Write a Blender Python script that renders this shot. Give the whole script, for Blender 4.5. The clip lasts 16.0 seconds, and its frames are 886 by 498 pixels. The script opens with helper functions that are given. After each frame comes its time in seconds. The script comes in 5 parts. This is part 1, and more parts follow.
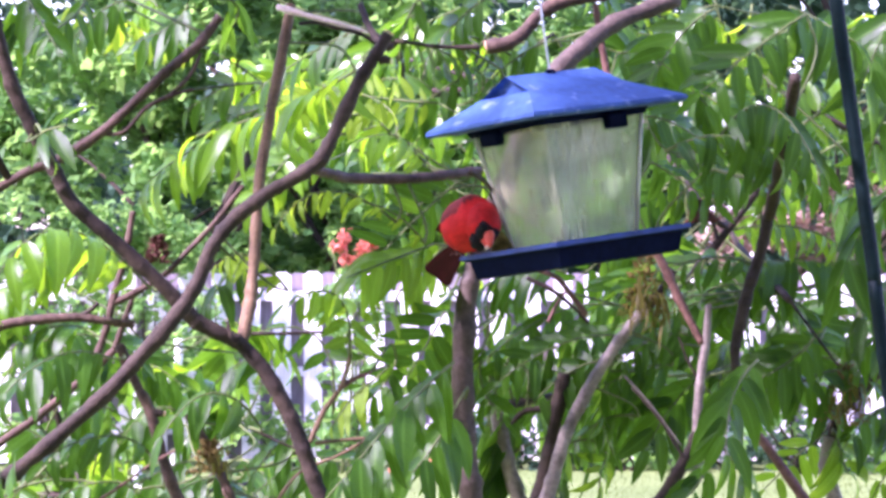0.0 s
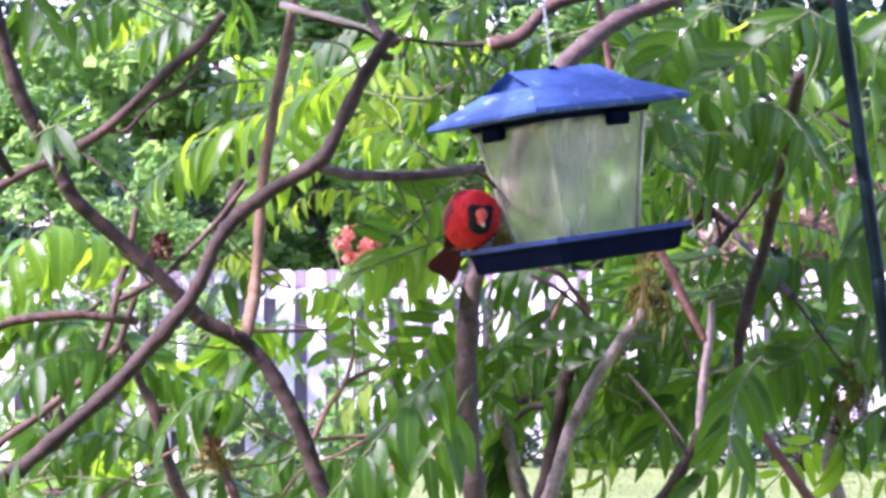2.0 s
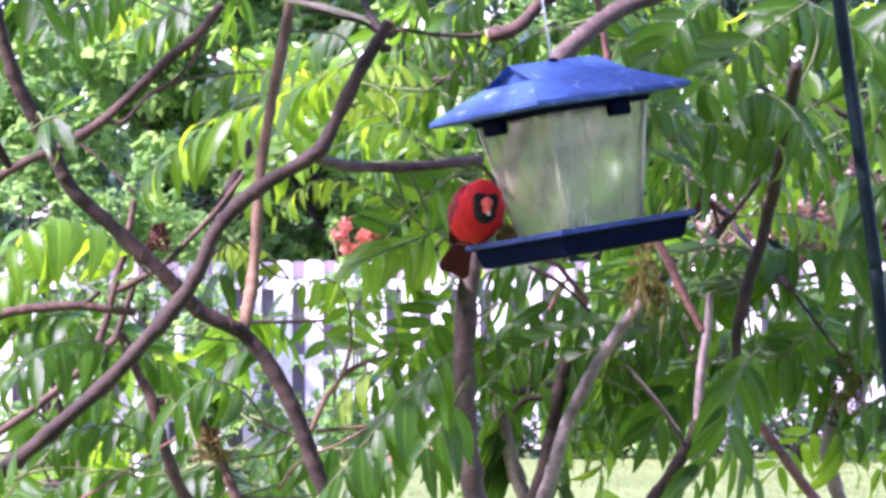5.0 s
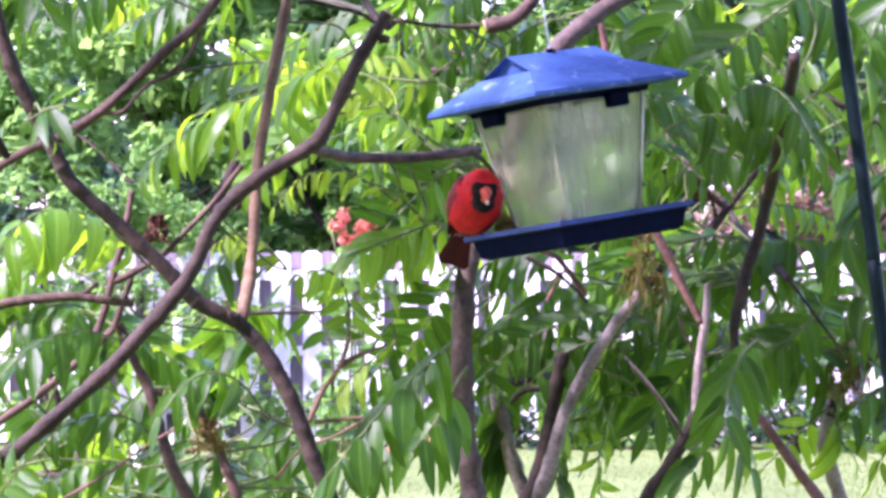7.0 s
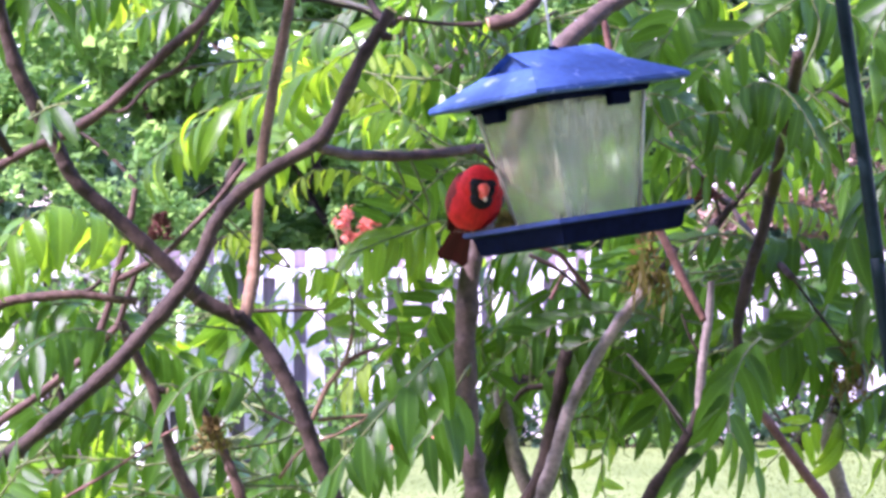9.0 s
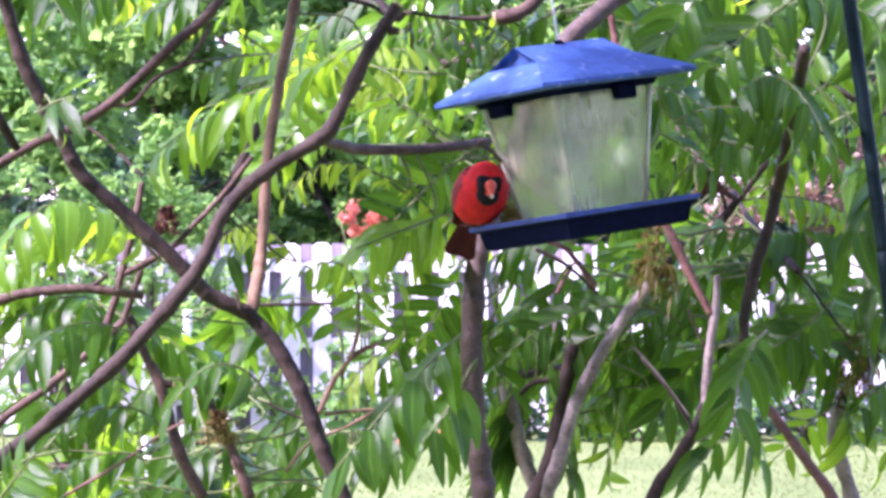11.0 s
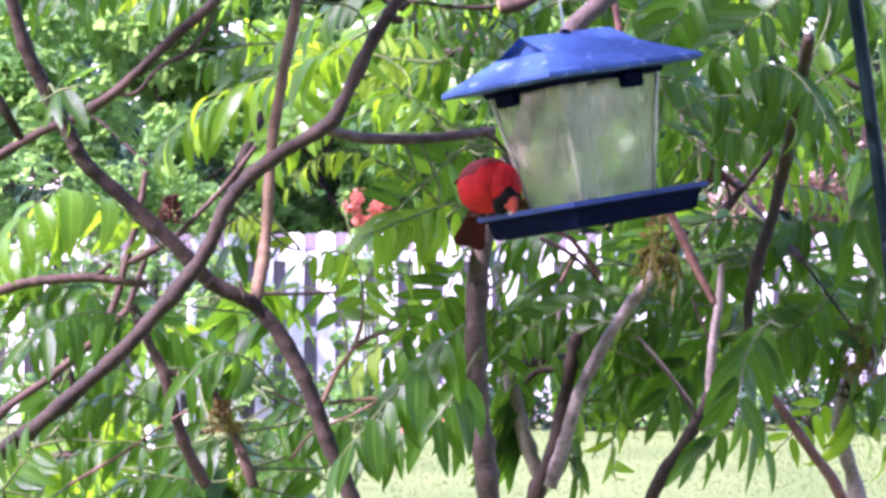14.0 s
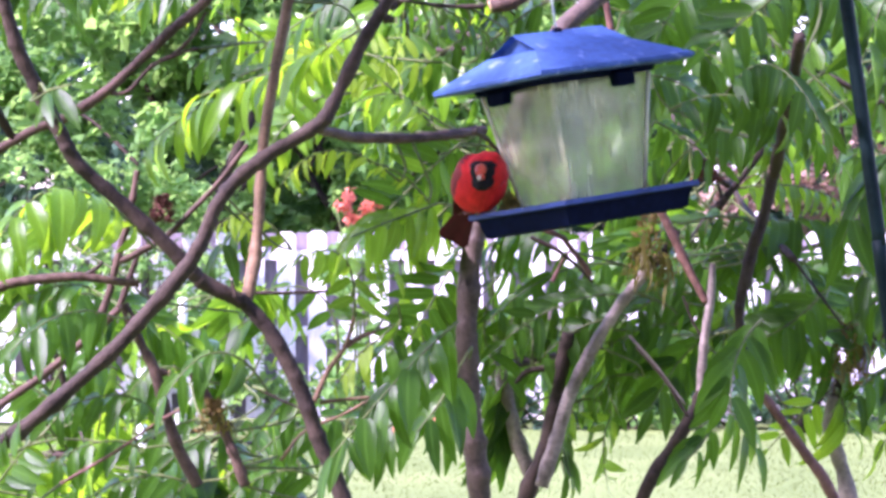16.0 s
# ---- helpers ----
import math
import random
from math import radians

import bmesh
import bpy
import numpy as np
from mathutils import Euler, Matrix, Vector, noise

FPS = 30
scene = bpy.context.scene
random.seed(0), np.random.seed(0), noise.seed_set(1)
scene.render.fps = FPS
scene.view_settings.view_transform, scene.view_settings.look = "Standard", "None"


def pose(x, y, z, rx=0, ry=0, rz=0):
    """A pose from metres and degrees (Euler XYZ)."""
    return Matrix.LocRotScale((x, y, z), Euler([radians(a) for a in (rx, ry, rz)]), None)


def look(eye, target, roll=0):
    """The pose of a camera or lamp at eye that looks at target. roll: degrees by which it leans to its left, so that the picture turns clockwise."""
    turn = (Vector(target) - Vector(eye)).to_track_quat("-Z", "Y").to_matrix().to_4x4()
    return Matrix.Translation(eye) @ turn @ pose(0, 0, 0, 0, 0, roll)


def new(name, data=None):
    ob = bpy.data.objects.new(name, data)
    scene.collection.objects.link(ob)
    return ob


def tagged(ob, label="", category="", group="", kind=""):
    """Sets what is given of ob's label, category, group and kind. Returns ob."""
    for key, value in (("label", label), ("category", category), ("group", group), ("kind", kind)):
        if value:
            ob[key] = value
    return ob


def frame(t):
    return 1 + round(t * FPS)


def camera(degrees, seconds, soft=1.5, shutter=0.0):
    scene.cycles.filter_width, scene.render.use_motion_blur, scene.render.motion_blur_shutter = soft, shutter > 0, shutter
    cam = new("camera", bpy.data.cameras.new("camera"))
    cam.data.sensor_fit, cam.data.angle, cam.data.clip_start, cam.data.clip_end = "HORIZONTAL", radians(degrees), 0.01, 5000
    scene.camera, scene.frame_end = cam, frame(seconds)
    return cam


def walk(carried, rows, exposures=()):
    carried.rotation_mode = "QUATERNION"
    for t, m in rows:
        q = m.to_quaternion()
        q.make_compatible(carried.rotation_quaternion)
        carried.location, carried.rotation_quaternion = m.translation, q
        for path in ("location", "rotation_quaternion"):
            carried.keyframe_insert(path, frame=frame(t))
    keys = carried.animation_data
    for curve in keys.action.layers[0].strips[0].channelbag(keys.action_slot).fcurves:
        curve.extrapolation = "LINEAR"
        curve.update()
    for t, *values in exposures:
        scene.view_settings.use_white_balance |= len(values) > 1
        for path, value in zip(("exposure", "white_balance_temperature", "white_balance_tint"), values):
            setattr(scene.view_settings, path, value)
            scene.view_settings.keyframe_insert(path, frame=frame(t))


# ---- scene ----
# A red songbird feeds at a blue hanging feeder among sumac trees; fence, lawn and woods behind.
EYE = (0, 0, 1.53)
cam = camera(14, 16.0, soft=3.3)
walk(cam, [
    (0, pose(*EYE, 90.3437, 0, -0.0135)),
    (0.5, pose(*EYE, 90.3302, 0, 0.0135)),
    (1, pose(*EYE, 90.3302, 0, 0.0135)),
    (1.5, pose(*EYE, 90.323, 0, 0.0274)),
    (2, pose(*EYE, 90.3019, 0, 0.0413)),
    (2.5, pose(*EYE, 90.2678, 0, 0.0404)),
    (3, pose(*EYE, 90.2477, 0, 0.0341)),
    (3.5, pose(*EYE, 90.2198, 0, 0.0278)),
    (4, pose(*EYE, 90.2064, 0, 0.0269)),
    (6.5, pose(*EYE, 90.0413, 0, -0.0278)),
    (7, pose(*EYE, 90.0144, 0, -0.0278)),
    (7.5, pose(*EYE, 90.0144, 0, -0.0278)),
    (8, pose(*EYE, 90.0, 0, 0.0)),
    (8.5, pose(*EYE, 89.9865, 0, 0.0135)),
    (9, pose(*EYE, 89.9798, 0, 0.0274)),
    (11.5, pose(*EYE, 89.8762, 0, 0.1516)),
    (12, pose(*EYE, 89.8833, 0, 0.1718)),
    (12.5, pose(*EYE, 89.8555, 0, 0.192)),
    (13, pose(*EYE, 89.808, 0, 0.2059)),
    (13.5, pose(*EYE, 89.7389, 0, 0.2198)),
    (14, pose(*EYE, 89.712, 0, 0.192)),
    (14.5, pose(*EYE, 89.712, 0, 0.1647)),
    (15, pose(*EYE, 89.7115, 0, 0.1373)),
    (15.5, pose(*EYE, 89.712, 0, 0.1027)),
    (16, pose(*EYE, 89.6976, 0, 0.0547)),
], exposures=[(0.0, 2.17, 5720, 58), (16.0, 2.17, 5720, 58)])

# ---- light ----
world = bpy.data.worlds.new("sky")
scene.world = world
world.use_nodes = True
sky = world.node_tree.nodes.new("ShaderNodeTexSky")
sky.sky_type = "NISHITA"
sky.sun_disc = False
sky.sun_elevation, sky.sun_rotation = radians(44), radians(-117)
sky.dust_density, sky.air_density = 1.0, 1.0
background = world.node_tree.nodes["Background"]
world.node_tree.links.new(sky.outputs[0], background.inputs[0])
background.inputs[1].default_value = 0.15
sun_data = bpy.data.lights.new("sun", "SUN")
sun_data.energy, sun_data.angle, sun_data.color = 4.6, radians(4), (1, 0.96, 0.9)
sun = new("sun", sun_data)
sun.matrix_world = look((-6.4, -3.2, 7.0), (0, 0, 0))


# ---- materials ----
def shader(name, roughness=0.6, metal=0.0, gloss=0.25):
    m = bpy.data.materials.new(name)
    m.use_nodes = True
    b = m.node_tree.nodes["Principled BSDF"]
    b.inputs["Roughness"].default_value, b.inputs["Metallic"].default_value = roughness, metal
    b.inputs["Specular IOR Level"].default_value = gloss
    return m, m.node_tree.nodes, m.node_tree.links, b


def add_noise(nodes, links, scale, detail=4, stretch=(1, 1, 1), coord="Object"):
    tc, mp, nz = nodes.new("ShaderNodeTexCoord"), nodes.new("ShaderNodeMapping"), nodes.new("ShaderNodeTexNoise")
    mp.inputs["Scale"].default_value = stretch
    nz.inputs["Scale"].default_value, nz.inputs["Detail"].default_value = scale, detail
    links.new(tc.outputs[coord], mp.inputs[0])
    links.new(mp.outputs[0], nz.inputs["Vector"])
    return nz.outputs["Fac"]


def ramp(nodes, links, fac, *stops):
    r = nodes.new("ShaderNodeValToRGB")
    while len(r.color_ramp.elements) < len(stops):
        r.color_ramp.elements.new(0.5)
    for e, (at, c) in zip(r.color_ramp.elements, stops):
        e.position, e.color = at, (*c, 1)
    links.new(fac, r.inputs[0])
    return r.outputs[0]


def blend(nodes, links, fac, a, b, how="MIX"):
    m = nodes.new("ShaderNodeMix")
    m.data_type, m.blend_type = "RGBA", how
    for socket, v in ((m.inputs[0], fac), (m.inputs[6], a), (m.inputs[7], b)):
        if isinstance(v, (int, float)):
            socket.default_value = v
        elif isinstance(v, tuple):
            socket.default_value = (*v, 1)
        else:
            links.new(v, socket)
    return m.outputs[2]


def bump(nodes, links, b, fac, strength, distance=0.002):
    n = nodes.new("ShaderNodeBump")
    n.inputs["Strength"].default_value, n.inputs["Distance"].default_value = strength, distance
    links.new(fac, n.inputs["Height"])
    links.new(n.outputs[0], b.inputs["Normal"])


def mottled(name, dark, light, scale, roughness=0.6, fine=None, stretch=(1, 1, 1), relief=0.4, depth=0.002, spread=(0.35, 0.65)):
    m, nodes, links, b = shader(name, roughness)
    wide = add_noise(nodes, links, scale, 3, stretch)
    grain = add_noise(nodes, links, fine or scale * 8, 5, stretch)
    c = ramp(nodes, links, wide, (spread[0], dark), (spread[1], light))
    c = blend(nodes, links, 0.35, c, ramp(nodes, links, grain, (0.3, tuple(v * 0.45 for v in dark)), (0.7, tuple(min(1, v * 1.25) for v in light))))
    links.new(c, b.inputs["Base Color"])
    bump(nodes, links, b, grain, relief, depth)
    return m


def veins(nodes, links):
    """A mask of midrib and side veins, from the blade's own coordinates (across, along)."""
    at, xyz = nodes.new("ShaderNodeAttribute"), nodes.new("ShaderNodeSeparateXYZ")
    at.attribute_name = "blade"
    links.new(at.outputs["Vector"], xyz.inputs[0])

    def calc(how, a, c):
        m = nodes.new("ShaderNodeMath")
        m.operation = how
        for socket, v in zip(m.inputs, (a, c)):
            if isinstance(v, (int, float)):
                socket.default_value = v
            else:
                links.new(v, socket)
        return m.outputs[0]

    across = calc("ABSOLUTE", xyz.outputs[0], 0)
    rib = calc("LESS_THAN", across, 0.11)
    slant = calc("FRACT", calc("SUBTRACT", calc("MULTIPLY", xyz.outputs[1], 11), calc("MULTIPLY", across, 1.6)), 0)
    side = calc("MULTIPLY", calc("LESS_THAN", slant, 0.16), 0.3)
    return calc("MULTIPLY", calc("MAXIMUM", rib, side), 0.55)


def leaf_material(name, dark, light, through_colour, gloss=0.48, through_part=0.42, sheen=0.22, veined=False):
    m, nodes, links, b = shader(name, gloss, 0, sheen)
    add, wrap = nodes.new("ShaderNodeMath"), nodes.new("ShaderNodeMath")
    wrap.operation = "FRACT"
    links.new(nodes.new("ShaderNodeNewGeometry").outputs["Random Per Island"], add.inputs[0])
    links.new(nodes.new("ShaderNodeObjectInfo").outputs["Random"], add.inputs[1])
    links.new(add.outputs[0], wrap.inputs[0])
    rnd = wrap.outputs[0]
    base = ramp(nodes, links, rnd, (0.0, dark), (0.6, tuple((a + c) / 2 for a, c in zip(dark, light))), (1.0, light))
    patch = add_noise(nodes, links, 35, 4)
    base = blend(nodes, links, patch, base, tuple(v * 0.7 for v in dark))
    if veined:
        base = blend(nodes, links, veins(nodes, links), base, tuple(min(1, v * 1.5 + 0.012) for v in light))
    links.new(base, b.inputs["Base Color"])
    t = nodes.new("ShaderNodeBsdfTranslucent")
    links.new(ramp(nodes, links, rnd, (0.0, tuple(v * 0.6 for v in through_colour)), (1.0, through_colour)), t.inputs[0])
    mix = nodes.new("ShaderNodeMixShader")
    mix.inputs[0].default_value = through_part
    links.new(b.outputs[0], mix.inputs[1])
    links.new(t.outputs[0], mix.inputs[2])
    links.new(mix.outputs[0], nodes["Material Output"].inputs[0])
    bump(nodes, links, b, add_noise(nodes, links, 160, 3), 0.25, 0.001)
    return m


bark_grey = mottled("grey_brown_bark", (0.03, 0.021, 0.017), (0.125, 0.09, 0.074), 20, 0.6, 150, relief=0.7, spread=(0.2, 0.8))
bark = mottled("sumac_bark", (0.014, 0.0096, 0.0068), (0.06, 0.041, 0.029), 22, 0.75, 160, relief=0.7)
bark_brown = mottled("warm_brown_bark", (0.035, 0.021, 0.015), (0.125, 0.077, 0.056), 24, 0.72, 165, relief=0.6)
bark_red = mottled("reddish_bark", (0.09, 0.042, 0.033), (0.22, 0.115, 0.09), 25, 0.7, 170, relief=0.5)
bark_tan = mottled("tan_bark", (0.072, 0.043, 0.023), (0.2, 0.127, 0.07), 24, 0.7, 170, relief=0.5)
bark_pale = mottled("pale_grey_bark", (0.14, 0.112, 0.095), (0.33, 0.275, 0.24), 20, 0.75, 150, relief=0.6)
cut_wood = mottled("cut_wood", (0.4, 0.2, 0.1), (0.75, 0.5, 0.32), 60, 0.7)
stalk_green = mottled("green_stalk", (0.06, 0.09, 0.025), (0.13, 0.16, 0.05), 30, 0.5)
mature = leaf_material("mature_sumac_leaf", (0.011, 0.045, 0.006), (0.055, 0.145, 0.012), (0.18, 0.43, 0.012), gloss=0.28, sheen=0.28, veined=True)
young = leaf_material("young_sumac_leaf", (0.045, 0.13, 0.009), (0.14, 0.29, 0.016), (0.42, 0.74, 0.012), 0.28, 0.5, 0.5, True)
# The glow of fronds lit from behind is put into this colour.
lime = leaf_material("lime_backlit_sumac_leaf", (0.1, 0.175, 0.012), (0.21, 0.33, 0.02), (0.56, 0.84, 0.025), through_part=0.55, veined=True)
far_leaf = leaf_material("woodland_leaf", (0.035, 0.11, 0.035), (0.2, 0.38, 0.1), (0.4, 0.7, 0.16), 0.5, 0.5)
# Dark because the shade between the maples is put into the leaf colour.
deep_leaf = leaf_material("shade_coloured_leaf", (0.024, 0.062, 0.042), (0.08, 0.165, 0.09), (0.13, 0.27, 0.11), 0.6, 0.3)
russet_leaf = leaf_material("russet_leaf", (0.2, 0.12, 0.085), (0.48, 0.36, 0.29), (0.4, 0.25, 0.17), 0.6, 0.3)
fence_paint = mottled("weathered_white_paint", (0.7, 0.62, 0.65), (0.88, 0.81, 0.84), 3, 0.7, 40, stretch=(1, 1, 0.15), relief=0.3)
# Darker than the front boards: the shade in the gaps is in this colour.
fence_back = mottled("shade_toned_board", (0.15, 0.12, 0.14), (0.29, 0.245, 0.28), 4, 0.8, 50, stretch=(1, 1, 0.15))
lawn = mottled("lawn_turf", (0.085, 0.128, 0.03), (0.15, 0.203, 0.06), 0.7, 0.9, 30, relief=0.3, depth=0.01)
blade_green = leaf_material("grass_blade", (0.1, 0.145, 0.035), (0.17, 0.22, 0.07), (0.24, 0.31, 0.08), 0.5, 0.35)
terracotta = mottled("terracotta", (0.42, 0.16, 0.07), (0.6, 0.28, 0.15), 8, 0.8)
dark_soil = mottled("dark_pot_plastic", (0.02, 0.022, 0.022), (0.05, 0.05, 0.05), 10, 0.6)
white_wood = mottled("white_garden_paint", (0.68, 0.67, 0.68), (0.82, 0.82, 0.82), 6, 0.5)
pole_paint = mottled("dark_green_enamel", (0.003, 0.011, 0.012), (0.007, 0.021, 0.023), 20, 0.55, 120, relief=0.15)
pole_paint.node_tree.nodes["Principled BSDF"].inputs["Specular IOR Level"].default_value = 0.12
petal = leaf_material("orange_red_petal", (0.72, 0.2, 0.13), (0.88, 0.42, 0.33), (0.85, 0.3, 0.2), 0.6, 0.35)
husk = mottled("dry_flower_head", (0.09, 0.055, 0.018), (0.23, 0.17, 0.045), 60, 0.9)
husk_red = mottled("red_fruit_head", (0.055, 0.02, 0.014), (0.13, 0.05, 0.035), 60, 0.9)
roof_blue = mottled("faded_blue_plastic", (0.036, 0.083, 0.235), (0.054, 0.124, 0.33), 12, 0.52, 90, relief=0.15, depth=0.001)


def scuff(m, scale, colour, low, high):
    """Pale scratches over a finished material."""
    nodes, links = m.node_tree.nodes, m.node_tree.links
    base = nodes["Principled BSDF"].inputs["Base Color"]
    mask = ramp(nodes, links, add_noise(nodes, links, scale, 8, (1, 0.5, 1)), (low, (0, 0, 0)), (high, (1, 1, 1)))
    links.new(blend(nodes, links, mask, base.links[0].from_socket, colour), base)


scuff(roof_blue, 55, (0.35, 0.42, 0.7), 0.59, 0.8)
# Lighter than the tray: the light caught by the rim is painted in.
rim_blue = mottled("lit_blue_rim_plastic", (0.012, 0.03, 0.14), (0.03, 0.065, 0.25), 14, 0.45, 90, relief=0.15, depth=0.001)
# Navy taken near black, with the roof's shade over the tray in it.
tray_blue = mottled("shade_darkened_navy_plastic", (0.0018, 0.0038, 0.016), (0.0034, 0.007, 0.027), 12, 0.75, 90, relief=0.12, depth=0.001)
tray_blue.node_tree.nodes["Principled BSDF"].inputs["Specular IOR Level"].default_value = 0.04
wire_metal, _n, _l, _b = shader("galvanised_wire", 0.4, 0.8)
_b.inputs["Base Color"].default_value = (0.55, 0.57, 0.55, 1)
seed_mat = mottled("mixed_seed", (0.1, 0.07, 0.02), (0.42, 0.33, 0.07), 90, 0.8)


def clouded_plastic():
    m, nodes, links, b = shader("clouded_clear_plastic", 0.1)
    b.inputs["Transmission Weight"].default_value, b.inputs["IOR"].default_value = 1.0, 1.12
    b.inputs["Base Color"].default_value = (0.93, 0.97, 0.92, 1)
    film = nodes.new("ShaderNodeBsdfPrincipled")
    film.inputs["Base Color"].default_value, film.inputs["Roughness"].default_value = (0.64, 0.64, 0.42, 1), 0.5
    streak = add_noise(nodes, links, 110, 6, (1, 1, 0.07))
    cloud = add_noise(nodes, links, 14, 3)
    f = nodes.new("ShaderNodeMath")
    f.operation = "MULTIPLY"
    links.new(streak, f.inputs[0])
    links.new(cloud, f.inputs[1])
    g = nodes.new("ShaderNodeMapRange")
    for k, v in ((1, 0.16), (2, 0.38), (3, 0.08), (4, 0.42)):
        g.inputs[k].default_value = v
    links.new(f.outputs[0], g.inputs[0])
    mix = nodes.new("ShaderNodeMixShader")
    links.new(g.outputs[0], mix.inputs[0])
    links.new(b.outputs[0], mix.inputs[1])
    links.new(film.outputs[0], mix.inputs[2])
    links.new(mix.outputs[0], nodes["Material Output"].inputs[0])
    return m


clear_plastic = clouded_plastic()


# ---- mesh helpers ----
def mesh_of(name, verts, faces, material, smooth=True):
    me = bpy.data.meshes.new(name)
    me.from_pydata([tuple(v) for v in verts], [], faces)
    me.materials.append(material)
    if smooth:
        me.polygons.foreach_set("use_smooth", [True] * len(me.polygons))
    me.update()
    return me


def part(name, me, parent=None, label="", at=None):
    ob = new(name, me)
    if parent is not None:
        ob.parent = parent
    if at is not None:
        ob.matrix_basis = at
    return tagged(ob, label) if label else ob


def from_bm(name, bm, material, smooth=True):
    bmesh.ops.recalc_face_normals(bm, faces=bm.faces)
    me = bpy.data.meshes.new(name)
    bm.to_mesh(me)
    bm.free()
    me.materials.append(material)
    if smooth:
        me.polygons.foreach_set("use_smooth", [True] * len(me.polygons))
    return me


def curve_points(points, steps=6):
    p = [Vector(q) for q in points]
    p = [2 * p[0] - p[1]] + p + [2 * p[-1] - p[-2]]
    out = []
    for i in range(1, len(p) - 2):
        a, b, c, d = p[i - 1:i + 3]
        for k in range(steps):
            t = k / steps
            out.append(0.5 * (2 * b + (c - a) * t + (2 * a - 5 * b + 4 * c - d) * t * t + (3 * b - a - 3 * c + d) * t ** 3))
    return out + [p[-2]]


def tube(points, r0, r1, sides=10, rough=0.11, cap=True):
    """Verts and faces of a tapering, slightly knotty tube."""
    verts, faces, n = [], [], len(points)
    side = Vector((0, 1, 0.01))
    for i, q in enumerate(points):
        d = (points[min(i + 1, n - 1)] - points[max(i - 1, 0)]).normalized()
        u = side.cross(d).normalized()
        w = d.cross(u)
        side = w
        r = r0 + (r1 - r0) * i / (n - 1)
        for k in range(sides):
            a = 2 * math.pi * k / sides
            o = u * math.cos(a) + w * math.sin(a)
            rr = r * (1 + rough * 2 * noise.noise((q + o * r) * 24) + rough * noise.noise((q + o * r) * 90))
            verts.append(q + o * rr)
    for i in range(n - 1):
        for k in range(sides):
            a, b = i * sides + k, i * sides + (k + 1) % sides
            faces.append((a, b, b + sides, a + sides))
    if cap:
        faces.append(tuple(range(sides))[::-1])
        faces.append(tuple((n - 1) * sides + k for k in range(sides)))
    return verts, faces


STEM_POINTS = {}


def branch(name, tree, points, r0, r1, material, cut=False):
    pts = [q - tree.location for q in curve_points(points, 10)]
    STEM_POINTS.setdefault(tree.name, []).extend(q + tree.location for q in pts)
    v, f = tube(pts, r0, r1)
    # swollen leaf scars along the stem
    r, k = random.Random(len(pts) * 31 + int(r0 * 1e5)), 4
    while k < len(pts) - 3:
        a = r.uniform(0, 6.28)
        for ring, part_of in ((k - 1, 0.4), (k, 1.0), (k + 1, 0.5)):
            for i in range(10):
                swell = 1 + part_of * r.uniform(0.06, 0.13) * (1 + 1.6 * max(0, math.cos(i * 0.628 - a)) ** 4)
                v[ring * 10 + i] = pts[ring] + (v[ring * 10 + i] - pts[ring]) * swell
        k += r.randint(5, 11)
    ob = part(name, mesh_of(name, v, f, material), tree)
    if cut:
        d = (pts[-1] - pts[-2]).normalized()
        cv, cf = tube([pts[-1] + d * 0.001, pts[-1] + d * 0.003], r1 * 0.9, r1 * 0.86, 10, 0.05)
        part("cut_face", mesh_of("cut_face", cv, cf, cut_wood, False), ob, "pale sawn end of the branch")
    return ob


def tree_root(name, at, label, category="tree", group=""):
    e = new(name)
    e.location = at
    return tagged(e, label, category, group)


# ---- sumac leaves ----
def leaflet_shape(seed, material):
    """A toothed, folded blade of unit length along y; from the sixth shape on it arches over and hangs."""
    rng = random.Random(seed)
    bend = rng.uniform(0.2, 0.75) if seed < 6 else rng.uniform(1.0, 1.7)
    twist, n, wide = rng.uniform(-0.35, 0.35), 11, (0.122 if seed < 6 else 0.098) + 0.007 * (seed % 6)
    sway, fold = rng.uniform(-0.06, 0.06), rng.uniform(0.12, 0.4)
    verts, faces = [], []
    for i in range(n):
        s = i / (n - 1)
        w = wide * (math.sin(math.pi * min(1, s * 0.95 + 0.05) ** 0.72) ** 0.85) * (1 + 0.07 * (i % 2)) + 0.004
        y, z = math.sin(bend * s) / bend, (math.cos(bend * s) - 1) / bend
        a = twist * s
        for k, lift in ((-1, fold), (0, 0), (1, fold)):
            x = k * w
            verts.append((x * math.cos(a) + sway * math.sin(math.pi * s), y + abs(x) * lift * math.sin(bend * s), z + abs(x) * lift * math.cos(bend * s) + x * math.sin(a)))
    for i in range(n - 1):
        for k in range(2):
            a = i * 3 + k
            faces.append((a, a + 1, a + 4, a + 3))
    me = mesh_of("leaflet", verts, faces, material)
    coords = [(k, i / (n - 1), 0.0) for i in range(n) for k in (-1, 0, 1)]
    with_blade(me, coords)
    return verts, faces, me, coords


def with_blade(me, coords):
    layer = me.attributes.new("blade", "FLOAT_VECTOR", "POINT")
    layer.data.foreach_set("vector", [c for q in coords for c in q])


SHAPES = {m.name: [leaflet_shape(s, m) for s in range(11)] for m in (mature, young, lime)}
rng = random.Random(7)


